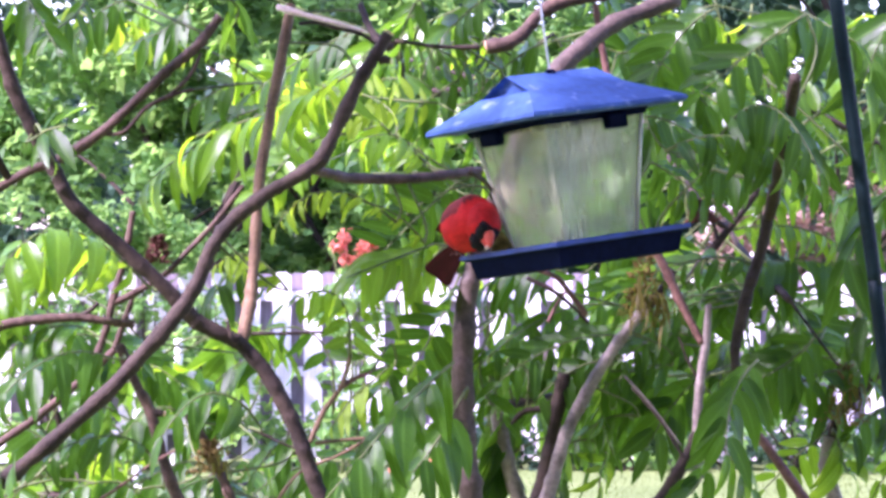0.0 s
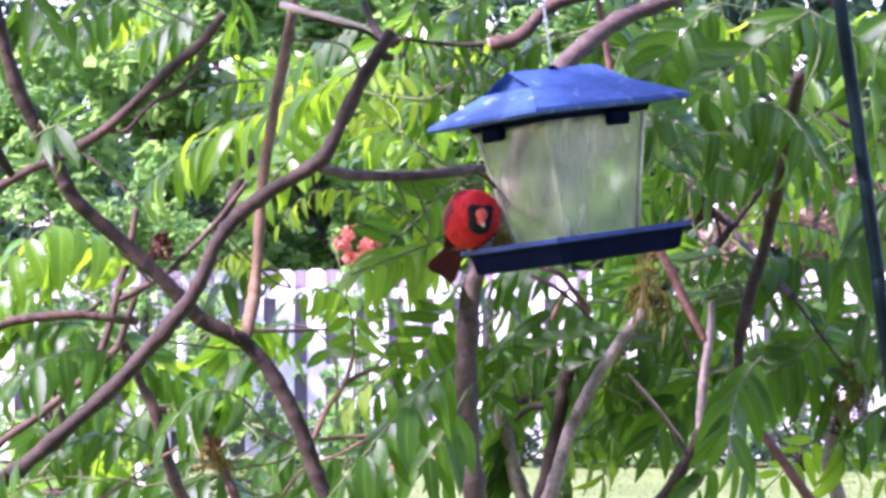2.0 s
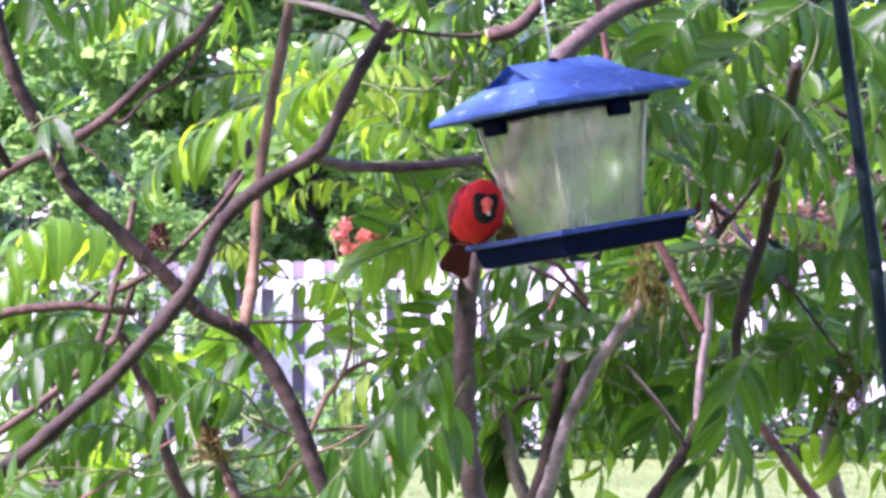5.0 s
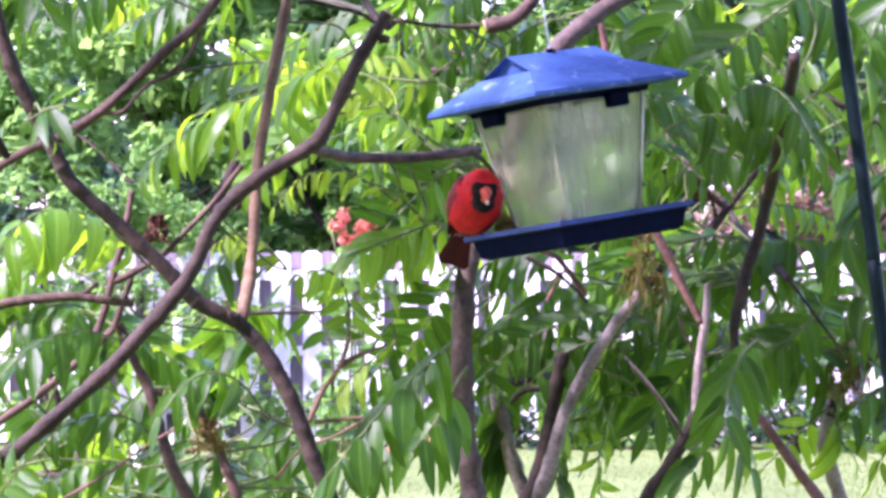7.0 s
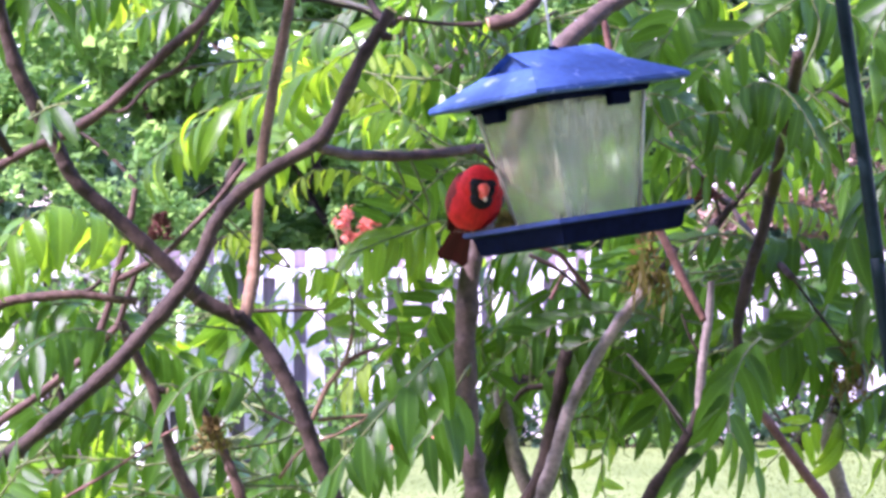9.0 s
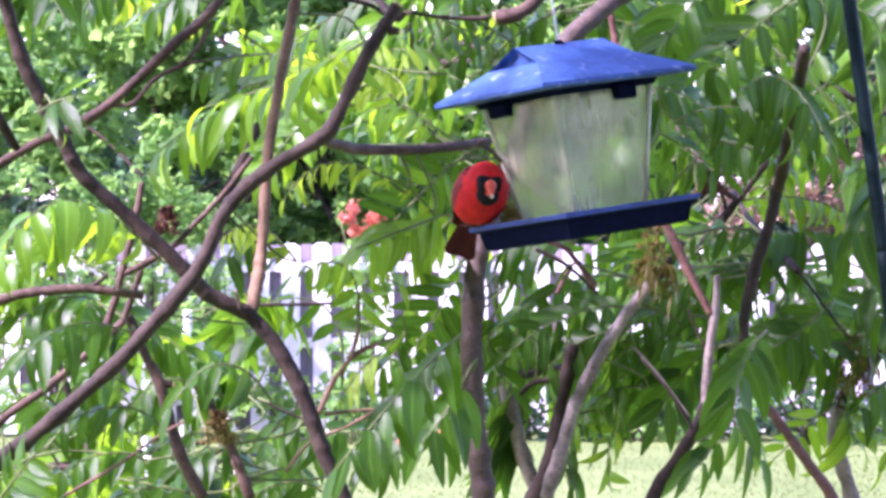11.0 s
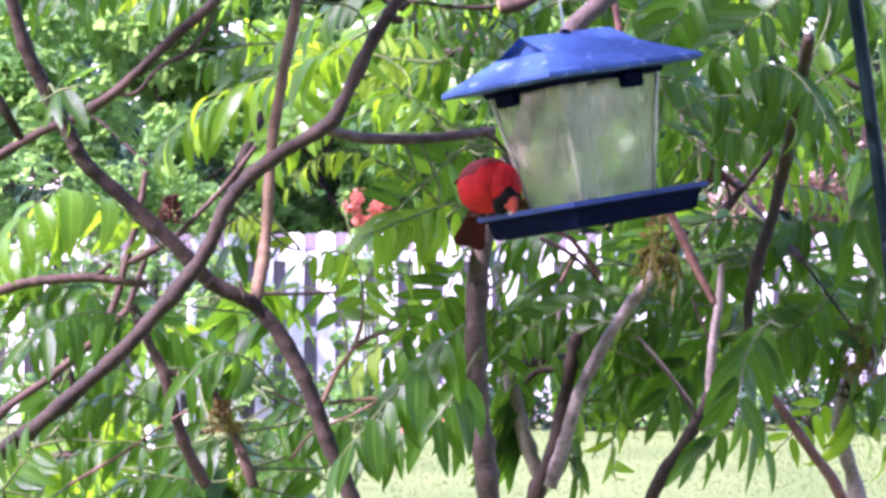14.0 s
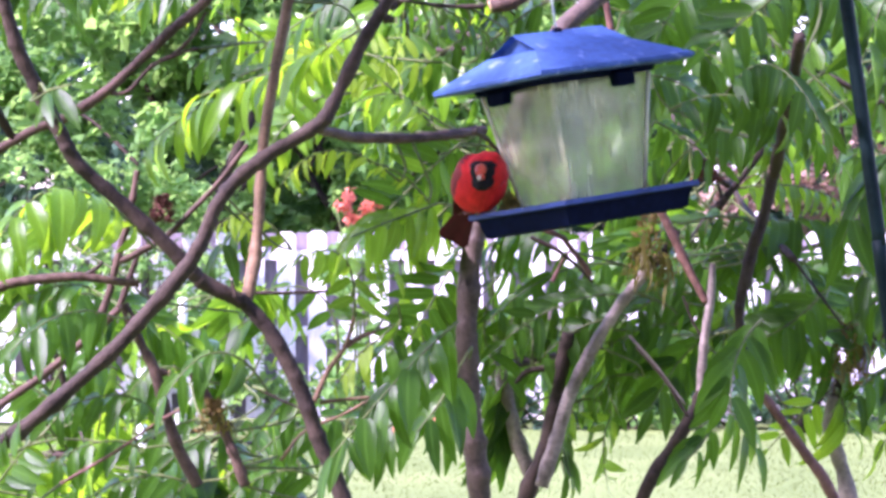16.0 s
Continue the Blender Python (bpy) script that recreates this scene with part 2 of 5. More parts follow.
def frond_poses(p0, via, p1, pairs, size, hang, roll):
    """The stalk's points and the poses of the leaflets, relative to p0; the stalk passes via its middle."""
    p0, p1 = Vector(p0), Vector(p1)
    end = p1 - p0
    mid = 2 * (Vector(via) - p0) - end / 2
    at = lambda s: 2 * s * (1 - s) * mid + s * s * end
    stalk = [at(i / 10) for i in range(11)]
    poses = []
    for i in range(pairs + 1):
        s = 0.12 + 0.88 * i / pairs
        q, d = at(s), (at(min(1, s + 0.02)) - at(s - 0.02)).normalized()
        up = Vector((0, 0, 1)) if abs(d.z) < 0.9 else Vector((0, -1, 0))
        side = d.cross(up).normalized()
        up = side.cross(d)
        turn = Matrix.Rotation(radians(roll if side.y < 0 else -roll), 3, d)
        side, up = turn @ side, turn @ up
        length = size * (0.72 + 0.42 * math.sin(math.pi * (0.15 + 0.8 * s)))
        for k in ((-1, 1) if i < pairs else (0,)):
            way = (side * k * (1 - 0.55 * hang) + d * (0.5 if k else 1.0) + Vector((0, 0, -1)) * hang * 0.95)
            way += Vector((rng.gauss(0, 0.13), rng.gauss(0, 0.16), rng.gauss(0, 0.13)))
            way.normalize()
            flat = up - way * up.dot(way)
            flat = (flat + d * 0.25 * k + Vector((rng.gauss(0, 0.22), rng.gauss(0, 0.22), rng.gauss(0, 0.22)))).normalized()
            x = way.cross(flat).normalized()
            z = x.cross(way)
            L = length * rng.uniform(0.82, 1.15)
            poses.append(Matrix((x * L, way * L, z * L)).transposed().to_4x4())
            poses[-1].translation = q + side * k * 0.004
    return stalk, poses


def petiole(tree, p0, onward, limit, radius):
    """Verts and faces of the stalk that ties a leaf at p0 to the nearest stem of its tree, from p0."""
    p0 = Vector(p0)
    q = min(STEM_POINTS[tree.name], key=lambda s: (s - p0).length)
    gap = (q - p0).length
    if not 0.008 < gap < limit:
        return [], []
    bend = (q - p0) * 0.5 - onward * gap * 0.25
    return tube(curve_points([(0, 0, 0), tuple(bend), tuple(q - p0)], 4), radius, radius * 1.5, 6, 0.03)


def joined(a, c):
    k = len(a[0])
    return a[0] + c[0], a[1] + [tuple(i + k for i in face) for face in c[1]]


def frond(tree, material, p0, via, p1, pairs, size, hang, roll):
    weeping = hang > 0.8
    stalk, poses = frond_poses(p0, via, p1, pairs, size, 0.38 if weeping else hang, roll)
    shapes = SHAPES[material.name][6:] if weeping else SHAPES[material.name][:7]
    v, f = joined(tube(stalk, 0.002, 0.0009, 6, 0.02), petiole(tree, p0, (stalk[1] - stalk[0]).normalized(), 0.3, 0.0014))
    leaf = part("leaf", mesh_of("leaf", v, f, stalk_green), tree, at=Matrix.Translation(Vector(p0) - tree.location))
    for m in poses:
        part("leaflet", rng.choice(shapes)[2], leaf, at=m)
    return leaf


def fill_fronds(tree, material, count, low, high, seed, size=(0.055, 0.08)):
    """Leaves further back in the crown, each one mesh, on a thin limb that springs from the tree's nearest stem."""
    r = random.Random(seed)
    low, high = Vector(low), Vector(high)
    mid, span = (low + high) / 2, high - low
    start = min(STEM_POINTS[tree.name], key=lambda s: (s - mid).length)
    for k in range(min(2, count // 5)):
        end = mid + Vector((span.x * r.uniform(-0.4, 0.4), span.y * r.uniform(0.2, 0.45), span.z * r.uniform(0.1, 0.45)))
        via = start.lerp(mid, 0.6) + Vector((r.gauss(0, 0.03), r.gauss(0, 0.03), 0))
        branch("twig", tree, [tuple(start), tuple(via), tuple(end)], 0.006, 0.003, bark)
    for _ in range(count):
        p0 = Vector([r.uniform(a, c) for a, c in zip(low, high)])
        a, reach = r.uniform(0, 2 * math.pi), r.uniform(0.14, 0.26)
        p1 = p0 + Vector((math.cos(a) * reach, math.sin(a) * reach * 0.6, r.uniform(-0.16, 0.03)))
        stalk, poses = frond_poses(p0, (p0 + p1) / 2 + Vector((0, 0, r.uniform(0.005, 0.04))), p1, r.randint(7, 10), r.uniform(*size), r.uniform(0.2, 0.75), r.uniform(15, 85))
        v, f = joined(tube(stalk, 0.002, 0.0009, 5, 0.02), petiole(tree, p0, (stalk[1] - stalk[0]).normalized(), 1.2, 0.0016))
        stalk_faces, coords = len(f), [(0.5, 0.5, 0.0)] * len(v)
        for m in poses:
            sv, sf, _me, sc = r.choice(SHAPES[material.name])
            k = len(v)
            coords += sc
            v += [m @ Vector(q) for q in sv]
            f += [tuple(i + k for i in face) for face in sf]
        me = mesh_of("leaf", v, f, stalk_green)
        with_blade(me, coords)
        me.materials.append(material)
        me.polygons.foreach_set("material_index", [0] * stalk_faces + [1] * (len(me.polygons) - stalk_faces))
        part("leaf", me, tree, at=Matrix.Translation(p0 - tree.location))


# ---- ground, fence, far things ----
def ground():
    n, verts, faces = 40, [], []
    span = [math.copysign(abs(i / (n / 2) - 1) ** 3, i / (n / 2) - 1) * 900 for i in range(n + 1)]
    for y in span:
        for x in span:
            h = 0.02 * noise.noise((x * 0.4, y * 0.4, 0)) if abs(x) < 60 and abs(y - 10) < 60 else 0
            verts.append((x, y + 15, h - 0.01))
    for j in range(n):
        for i in range(n):
            a = j * (n + 1) + i
            faces.append((a, a + 1, a + n + 2, a + n + 1))
    tagged(part("ground", mesh_of("ground", verts, faces, lawn)), "mown sunlit green lawn reaching to the fence", "ground", kind="structure")


def grass():
    r, verts, faces = random.Random(3), [], []
    for _ in range(26000):
        x, y = r.uniform(-3.7, 4.0), r.uniform(18.5, 28.3)
        h, a, w = r.uniform(0.004, 0.014), r.uniform(0, 6.28), r.uniform(0.004, 0.009)
        c, s, k = math.cos(a) * w, math.sin(a) * w, len(verts)
        lean = (r.gauss(0, 0.018), r.gauss(0, 0.018))
        verts += [(x - c, y - s, -0.02), (x + c, y + s, -0.02), (x + lean[0], y + lean[1], h)]
        faces.append((k, k + 1, k + 2))
    tagged(part("grass", mesh_of("grass", verts, faces, blade_green, False)), "short pale green lawn grass in sunlight", "grass", kind="stuff")


def box(bm, cx, cy, cz, sx, sy, sz, bevel=0.0):
    r = bmesh.ops.create_cube(bm, size=1, matrix=Matrix.LocRotScale((cx, cy, cz), None, (sx, sy, sz)))
    if bevel:
        edges = {e for v in r["verts"] for e in v.link_edges}
        bmesh.ops.bevel(bm, geom=list(edges), offset=bevel, segments=1, affect="EDGES")


FENCE_Y, FENCE_TOP = 28.4, 1.51


def fence():
    f = new("fence")
    f.location = (0, FENCE_Y, 0)
    tagged(f, "weathered white shadowbox board fence along the lawn", "fence", kind="structure")
    bm = bmesh.new()
    h = FENCE_TOP
    v = [bm.verts.new(q) for q in ((-0.071, 0, 0.04), (0.071, 0, 0.04), (0.071, 0, h - 0.03), (0.037, 0, h), (-0.037, 0, h), (-0.071, 0, h - 0.03))]
    face = bm.faces.new(v)
    ext = bmesh.ops.extrude_face_region(bm, geom=[face])
    bmesh.ops.translate(bm, vec=(0, 0.019, 0), verts=[g for g in ext["geom"] if isinstance(g, bmesh.types.BMVert)])
    front = from_bm("board", bm, fence_paint, False)
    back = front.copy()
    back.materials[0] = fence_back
    r = random.Random(5)
    for i in range(-30, 31):
        x = i * 0.245 - 0.03
        part("board", front, f, at=pose(x + r.gauss(0, 0.004), -0.03, r.gauss(0, 0.006), 0, r.gauss(0, 0.3), 0))
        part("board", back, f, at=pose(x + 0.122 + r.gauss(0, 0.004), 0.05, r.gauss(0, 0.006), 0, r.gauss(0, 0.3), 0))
    for z in (0.28, 0.735, 1.33):
        bm = bmesh.new()
        box(bm, 0, 0.02, z, 14.2, 0.055, 0.075, 0.004)
        part("rail", from_bm("rail", bm, fence_paint, False), f)


def leaf_cloud(clumps, count, size, seed, material, name="crown", gaps=-0.24):
    """Many small pointed leaves scattered through clumps (centre, radii)."""
    r, verts, faces = random.Random(seed), [], []
    weights = [c[1][0] * c[1][2] for c in clumps]
    for _ in range(count):
        c, rad = r.choices(clumps, weights)[0]
        while True:
            q = Vector((r.uniform(-1, 1), r.uniform(-1, 1), r.uniform(-1, 1)))
            if 0.25 < q.length < 1:
                break
        q = Vector(c) + Vector((q.x * rad[0], q.y * rad[1], q.z * rad[2]))
        if noise.noise(q * 1.6) < gaps:
            continue
        s = size * r.uniform(0.6, 1.3)
        e = Euler((r.gauss(0, 0.7), r.gauss(0, 0.7), r.uniform(0, 6.28))).to_matrix()
        k = len(verts)
        for p in ((0, -0.5, 0), (0.28, -0.18, 0.1), (0.5, 0.1, 0.02), (0.2, 0.2, 0.05), (0, 0.62, -0.1), (-0.2, 0.2, 0.05), (-0.5, 0.1, 0.02), (-0.28, -0.18, 0.1)):
            verts.append(q + e @ (Vector(p) * s))
        faces += [(k, k + 1, k + 3, k + 4), (k + 1, k + 2, k + 3), (k, k + 4, k + 5, k + 7), (k + 7, k + 5, k + 6)]
    return mesh_of(name, verts, faces, material, False)


def far_tree(x, y, height, crown_low, spread, count, seed, material, label, size=0.15, name="maple_tree"):
    r = random.Random(seed)
    t = tree_root(name, (x, y, 0), label, "tree", "trees behind the fence")
    v, f = tube([Vector((r.gauss(0, 0.03) * k, 0, height * 0.8 * k / 6)) for k in range(7)], 0.08, 0.02, 8)
    part("trunk", mesh_of("trunk", v, f, bark), t)
    for k in range(5):
        z = crown_low + (height - crown_low) * (0.1 + 0.14 * k)
        a = r.uniform(0, 6.28)
        tip = Vector((math.cos(a) * spread * 0.8, math.sin(a) * spread * 0.5, z + 0.5))
        v, f = tube(curve_points([(0, 0, z - 0.2), tuple(tip * 0.5 + Vector((0, 0, z * 0.5))), tuple(tip)], 4), 0.022, 0.008, 6)
        part("limb", mesh_of("limb", v, f, bark), t)
    clumps = [((r.uniform(-spread, spread), r.uniform(-0.7, 0.7) * spread * 0.7, r.uniform(crown_low, height)),
               (r.uniform(0.3, 0.65), r.uniform(0.3, 0.5), r.uniform(0.22, 0.45))) for _ in range(int(26 * spread))]
    part("crown", leaf_cloud(clumps, int(count * 1.1), size, seed + 1, material, gaps=0.07), t)
    return t


# ---- the feeder ----
def loft(bm, rings, close_bottom=True, close_top=True):
    rows = [[bm.verts.new(q) for q in ring] for ring in rings]
    n = len(rows[0])
    for a, b in zip(rows, rows[1:]):
        for k in range(n):
            bm.faces.new((a[k], a[(k + 1) % n], b[(k + 1) % n], b[k]))
    if close_bottom:
        bm.faces.new(rows[0][::-1])
    if close_top:
        bm.faces.new(rows[-1])


def rect(hx, hy, z, cut=0.0):
    if not cut:
        return [(-hx, -hy, z), (hx, -hy, z), (hx, hy, z), (-hx, hy, z)]
    c = cut
    return [(-hx + c, -hy, z), (hx - c, -hy, z), (hx, -hy + c, z), (hx, hy - c, z), (hx - c, hy, z), (-hx + c, hy, z), (-hx, hy - c, z), (-hx, -hy + c, z)]


def feeder():
    """Origin at the hook on the ridge; x along the ridge."""
    f = tagged(new("bird_feeder"), "blue plastic bird feeder with cloudy clear walls, hanging on wire", "bird feeder")
    bm = bmesh.new()
    rings = [[bm.verts.new(q) for q in rect(*s)] for s in ((0.131, 0.112, -0.065), (0.134, 0.115, -0.062), (0.133, 0.114, -0.057))]
    for a, c in zip(rings, rings[1:]):
        for k in range(4):
            bm.faces.new((a[k], a[(k + 1) % 4], c[(k + 1) % 4], c[k]))
    bm.faces.new(rings[0][::-1])
    e = rings[-1]
    cap = [bm.verts.new(q) for q in rect(0.083, 0.05, -0.026)]
    peak = [bm.verts.new((x, 0, -0.001)) for x in (-0.078, 0.078)]
    bm.faces.new((e[0], e[1], cap[1], cap[0]))
    bm.faces.new((e[2], e[3], cap[3], cap[2]))
    bm.faces.new((cap[0], cap[1], peak[1], peak[0]))
    bm.faces.new((cap[2], cap[3], peak[0], peak[1]))
    for s, (p, q, top, ea, eb) in ((-1, (cap[3], cap[0], peak[0], e[3], e[0])), (1, (cap[1], cap[2], peak[1], e[1], e[2]))):
        bm.faces.new((ea, eb, q, p))
        inner = [bm.verts.new((s * 0.069, v.co.y * 0.9, v.co.z + dz)) for v, dz in ((p, 0.0), (q, 0.0), (top, -0.004))]
        bm.faces.new(inner)
        for a, c, d, f2 in ((p, q, inner[1], inner[0]), (q, top, inner[2], inner[1]), (top, p, inner[0], inner[2])):
            bm.faces.new((a, c, d, f2))
    roof = part("roof", from_bm("roof", bm, roof_blue, False), f, "faded blue plastic hipped roof")
    # Dark band added for the shade and the roof's underside below the eave.
    bm = bmesh.new()
    loft(bm, [rect(0.0885, 0.0775, -0.0735), rect(0.092, 0.081, -0.0655)])
    part("neck", from_bm("neck", bm, tray_blue, False), roof, "dark blue band for the shaded underside of the roof")
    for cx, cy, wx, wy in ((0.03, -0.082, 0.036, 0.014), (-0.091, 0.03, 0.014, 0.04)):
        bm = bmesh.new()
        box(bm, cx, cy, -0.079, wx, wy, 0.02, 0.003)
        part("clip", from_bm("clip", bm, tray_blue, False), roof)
    # four clear walls, each a thin plate
    top, low = (0.085, 0.074, -0.067), (0.0625, 0.0525, -0.232)
    corner = lambda q, sx, sy: Vector((q[0] * sx, q[1] * sy, q[2]))
    for a, b in (((-1, -1), (1, -1)), ((1, -1), (1, 1)), ((1, 1), (-1, 1)), ((-1, 1), (-1, -1))):
        quad = [corner(low, *a), corner(low, *b), corner(top, *b), corner(top, *a)]
        nrm = (quad[1] - quad[0]).cross(quad[3] - quad[0]).normalized() * 0.0018
        bm = bmesh.new()
        vs = [bm.verts.new(q) for q in quad] + [bm.verts.new(q - nrm) for q in quad]
        for q in ((0, 1, 2, 3), (7, 6, 5, 4), (0, 4, 5, 1), (1, 5, 6, 2), (2, 6, 7, 3), (3, 7, 4, 0)):
            bm.faces.new([vs[i] for i in q])
        w = part("pane", from_bm("pane", bm, clear_plastic, False), f, "cloudy scratched clear plastic pane")
        w.visible_shadow = False
    # pale moulded strips on two corners
    for sx, sy in ((-1, 1), (1, -1)):
            tv, tf = tube([corner(low, sx, sy), corner(low, sx, sy).lerp(corner(top, sx, sy), 0.5), corner(top, sx, sy)], 0.003, 0.003, 8, 0)
            part("corner_strip", mesh_of("corner_strip", tv, tf, strip_plastic), f, "pale translucent corner strip")
    bm = bmesh.new()
    loft(bm, [rect(0.098, 0.082, -0.262), rect(0.104, 0.088, -0.259), rect(0.109, 0.093, -0.236), rect(0.116, 0.1, -0.234),
              rect(0.116, 0.1, -0.228), rect(0.111, 0.095, -0.228), rect(0.106, 0.09, -0.246)], True, True)
    tray = part("tray", from_bm("tray", bm, tray_blue, False), f, "navy plastic seed tray, darkened for the roof's shade")
    bm = bmesh.new()
    loft(bm, [rect(0.1165, 0.1005, -0.2335), rect(0.1178, 0.1018, -0.2315), rect(0.1172, 0.1012, -0.2265), rect(0.1105, 0.0945, -0.2268), rect(0.1105, 0.0945, -0.2335)], False, False)
    part("rim", from_bm("rim", bm, rim_blue, False), tray, "lighter blue rim of the tray, light put into its colour")
    tv, tf = tube([Vector((0, 0, -0.004)), Vector((-0.001, 0, 0.004)), Vector((0.002, 0, 0.2)), Vector((0.012, 0, 0.55))], 0.0016, 0.0016, 8, 0)
    part("hanger_wire", mesh_of("hanger_wire", tv, tf, wire_metal), f, "thin galvanised hanging wire")
    tv, tf = tube([Vector((0, 0, -0.003)), Vector((0, 0, 0.001)), Vector((0, 0, 0.003))], 0.008, 0.004, 12, 0)
    part("hook_washer", mesh_of("hook_washer", tv, tf, tray_blue), f)
    return f


strip_plastic = mottled("pale_strip_plastic", (0.58, 0.57, 0.4), (0.76, 0.75, 0.56), 20, 0.4)
TURN = pose(0, 0, 0, 0, 0, 38)
FEEDER_ROWS = [
    (0, 0.1434, 1.7954, -8.43),
    (0.5, 0.142, 1.7953, -8.12),
    (1, 0.1433, 1.796, -7.51),
    (1.5, 0.1427, 1.7967, -7.42),
    (2, 0.1419, 1.797, -7.92),
    (2.5, 0.1419, 1.7966, -8.22),
    (3, 0.1424, 1.7957, -8.84),
    (3.5, 0.142, 1.7952, -9.22),
    (4, 0.1429, 1.7951, -9.43),
    (6.5, 0.1454, 1.7955, -9.39),
    (7, 0.1451, 1.7951, -9.46),
    (7.5, 0.1451, 1.7956, -9.36),
    (8, 0.1436, 1.7954, -9.3),
    (8.5, 0.1434, 1.7953, -8.97),
    (9, 0.1431, 1.7958, -8.68),
    (11.5, 0.1426, 1.7953, -8.73),
    (12, 0.1421, 1.7952, -9.16),
    (12.5, 0.142, 1.7952, -9.64),
    (13, 0.1428, 1.7953, -9.72),
    (13.5, 0.1439, 1.7949, -9.46),
    (14, 0.1456, 1.7954, -9.35),
    (14.5, 0.1457, 1.7962, -9.29),
    (15, 0.1458, 1.7962, -9.35),
    (15.5, 0.1459, 1.7966, -9.24),
    (16, 0.1463, 1.7964, -9.07),
]


def hung(x, z, lean):
    return pose(x, 4.8, z, 0, lean, 0) @ TURN


# ---- the bird ----
def red_feather():
    m, nodes, links, b = shader("red_feathers", 0.75)
    fine = add_noise(nodes, links, 260, 4, (1, 1, 0.35))
    wide = add_noise(nodes, links, 30, 3)
    c = ramp(nodes, links, wide, (0.3, (0.4, 0.007, 0.006)), (0.7, (0.82, 0.022, 0.012)))
    c = blend(nodes, links, 0.3, c, ramp(nodes, links, fine, (0.3, (0.12, 0.006, 0.008)), (0.7, (0.78, 0.04, 0.028))))
    links.new(c, b.inputs["Base Color"])
    bump(nodes, links, b, fine, 0.6, 0.002)
    return m


red = red_feather()
wing_red = mottled("dusky_red_feathers", (0.10, 0.016, 0.018), (0.3, 0.04, 0.035), 40, 0.8, 220, stretch=(1, 1, 0.3))
tail_red = mottled("dark_red_feathers", (0.018, 0.0015, 0.003), (0.065, 0.005, 0.008), 40, 0.8, 220, stretch=(1, 1, 0.2))
black_feather = mottled("black_feathers", (0.003, 0.0025, 0.004), (0.009, 0.007, 0.009), 60, 0.8, 240)
beak_mat = mottled("coral_beak", (0.66, 0.06, 0.03), (0.82, 0.17, 0.09), 60, 0.3)
bill_pale = mottled("pale_seed_chip", (0.7, 0.5, 0.42), (0.85, 0.72, 0.64), 80, 0.4)
eye_mat, _n, _l, _b = shader("black_eye", 0.08)
_b.inputs["Base Color"].default_value = (0.006, 0.004, 0.004, 1)
leg_mat = mottled("brown_leg", (0.12, 0.05, 0.04), (0.25, 0.12, 0.1), 90, 0.6)


def blob(radii, material, name, rough=0.05, shape=None, segs=28):
    bm = bmesh.new()
    bmesh.ops.create_uvsphere(bm, u_segments=segs, v_segments=segs * 2 // 3, radius=1)
    for v in bm.verts:
        q = v.co.copy()
        k = 1 + rough * noise.noise(q * 4) + rough * 0.6 * noise.noise(q * 11)
        q = Vector((q.x * radii[0], q.y * radii[1], q.z * radii[2])) * k
        v.co = shape(q) if shape else q
    return from_bm(name, bm, material)


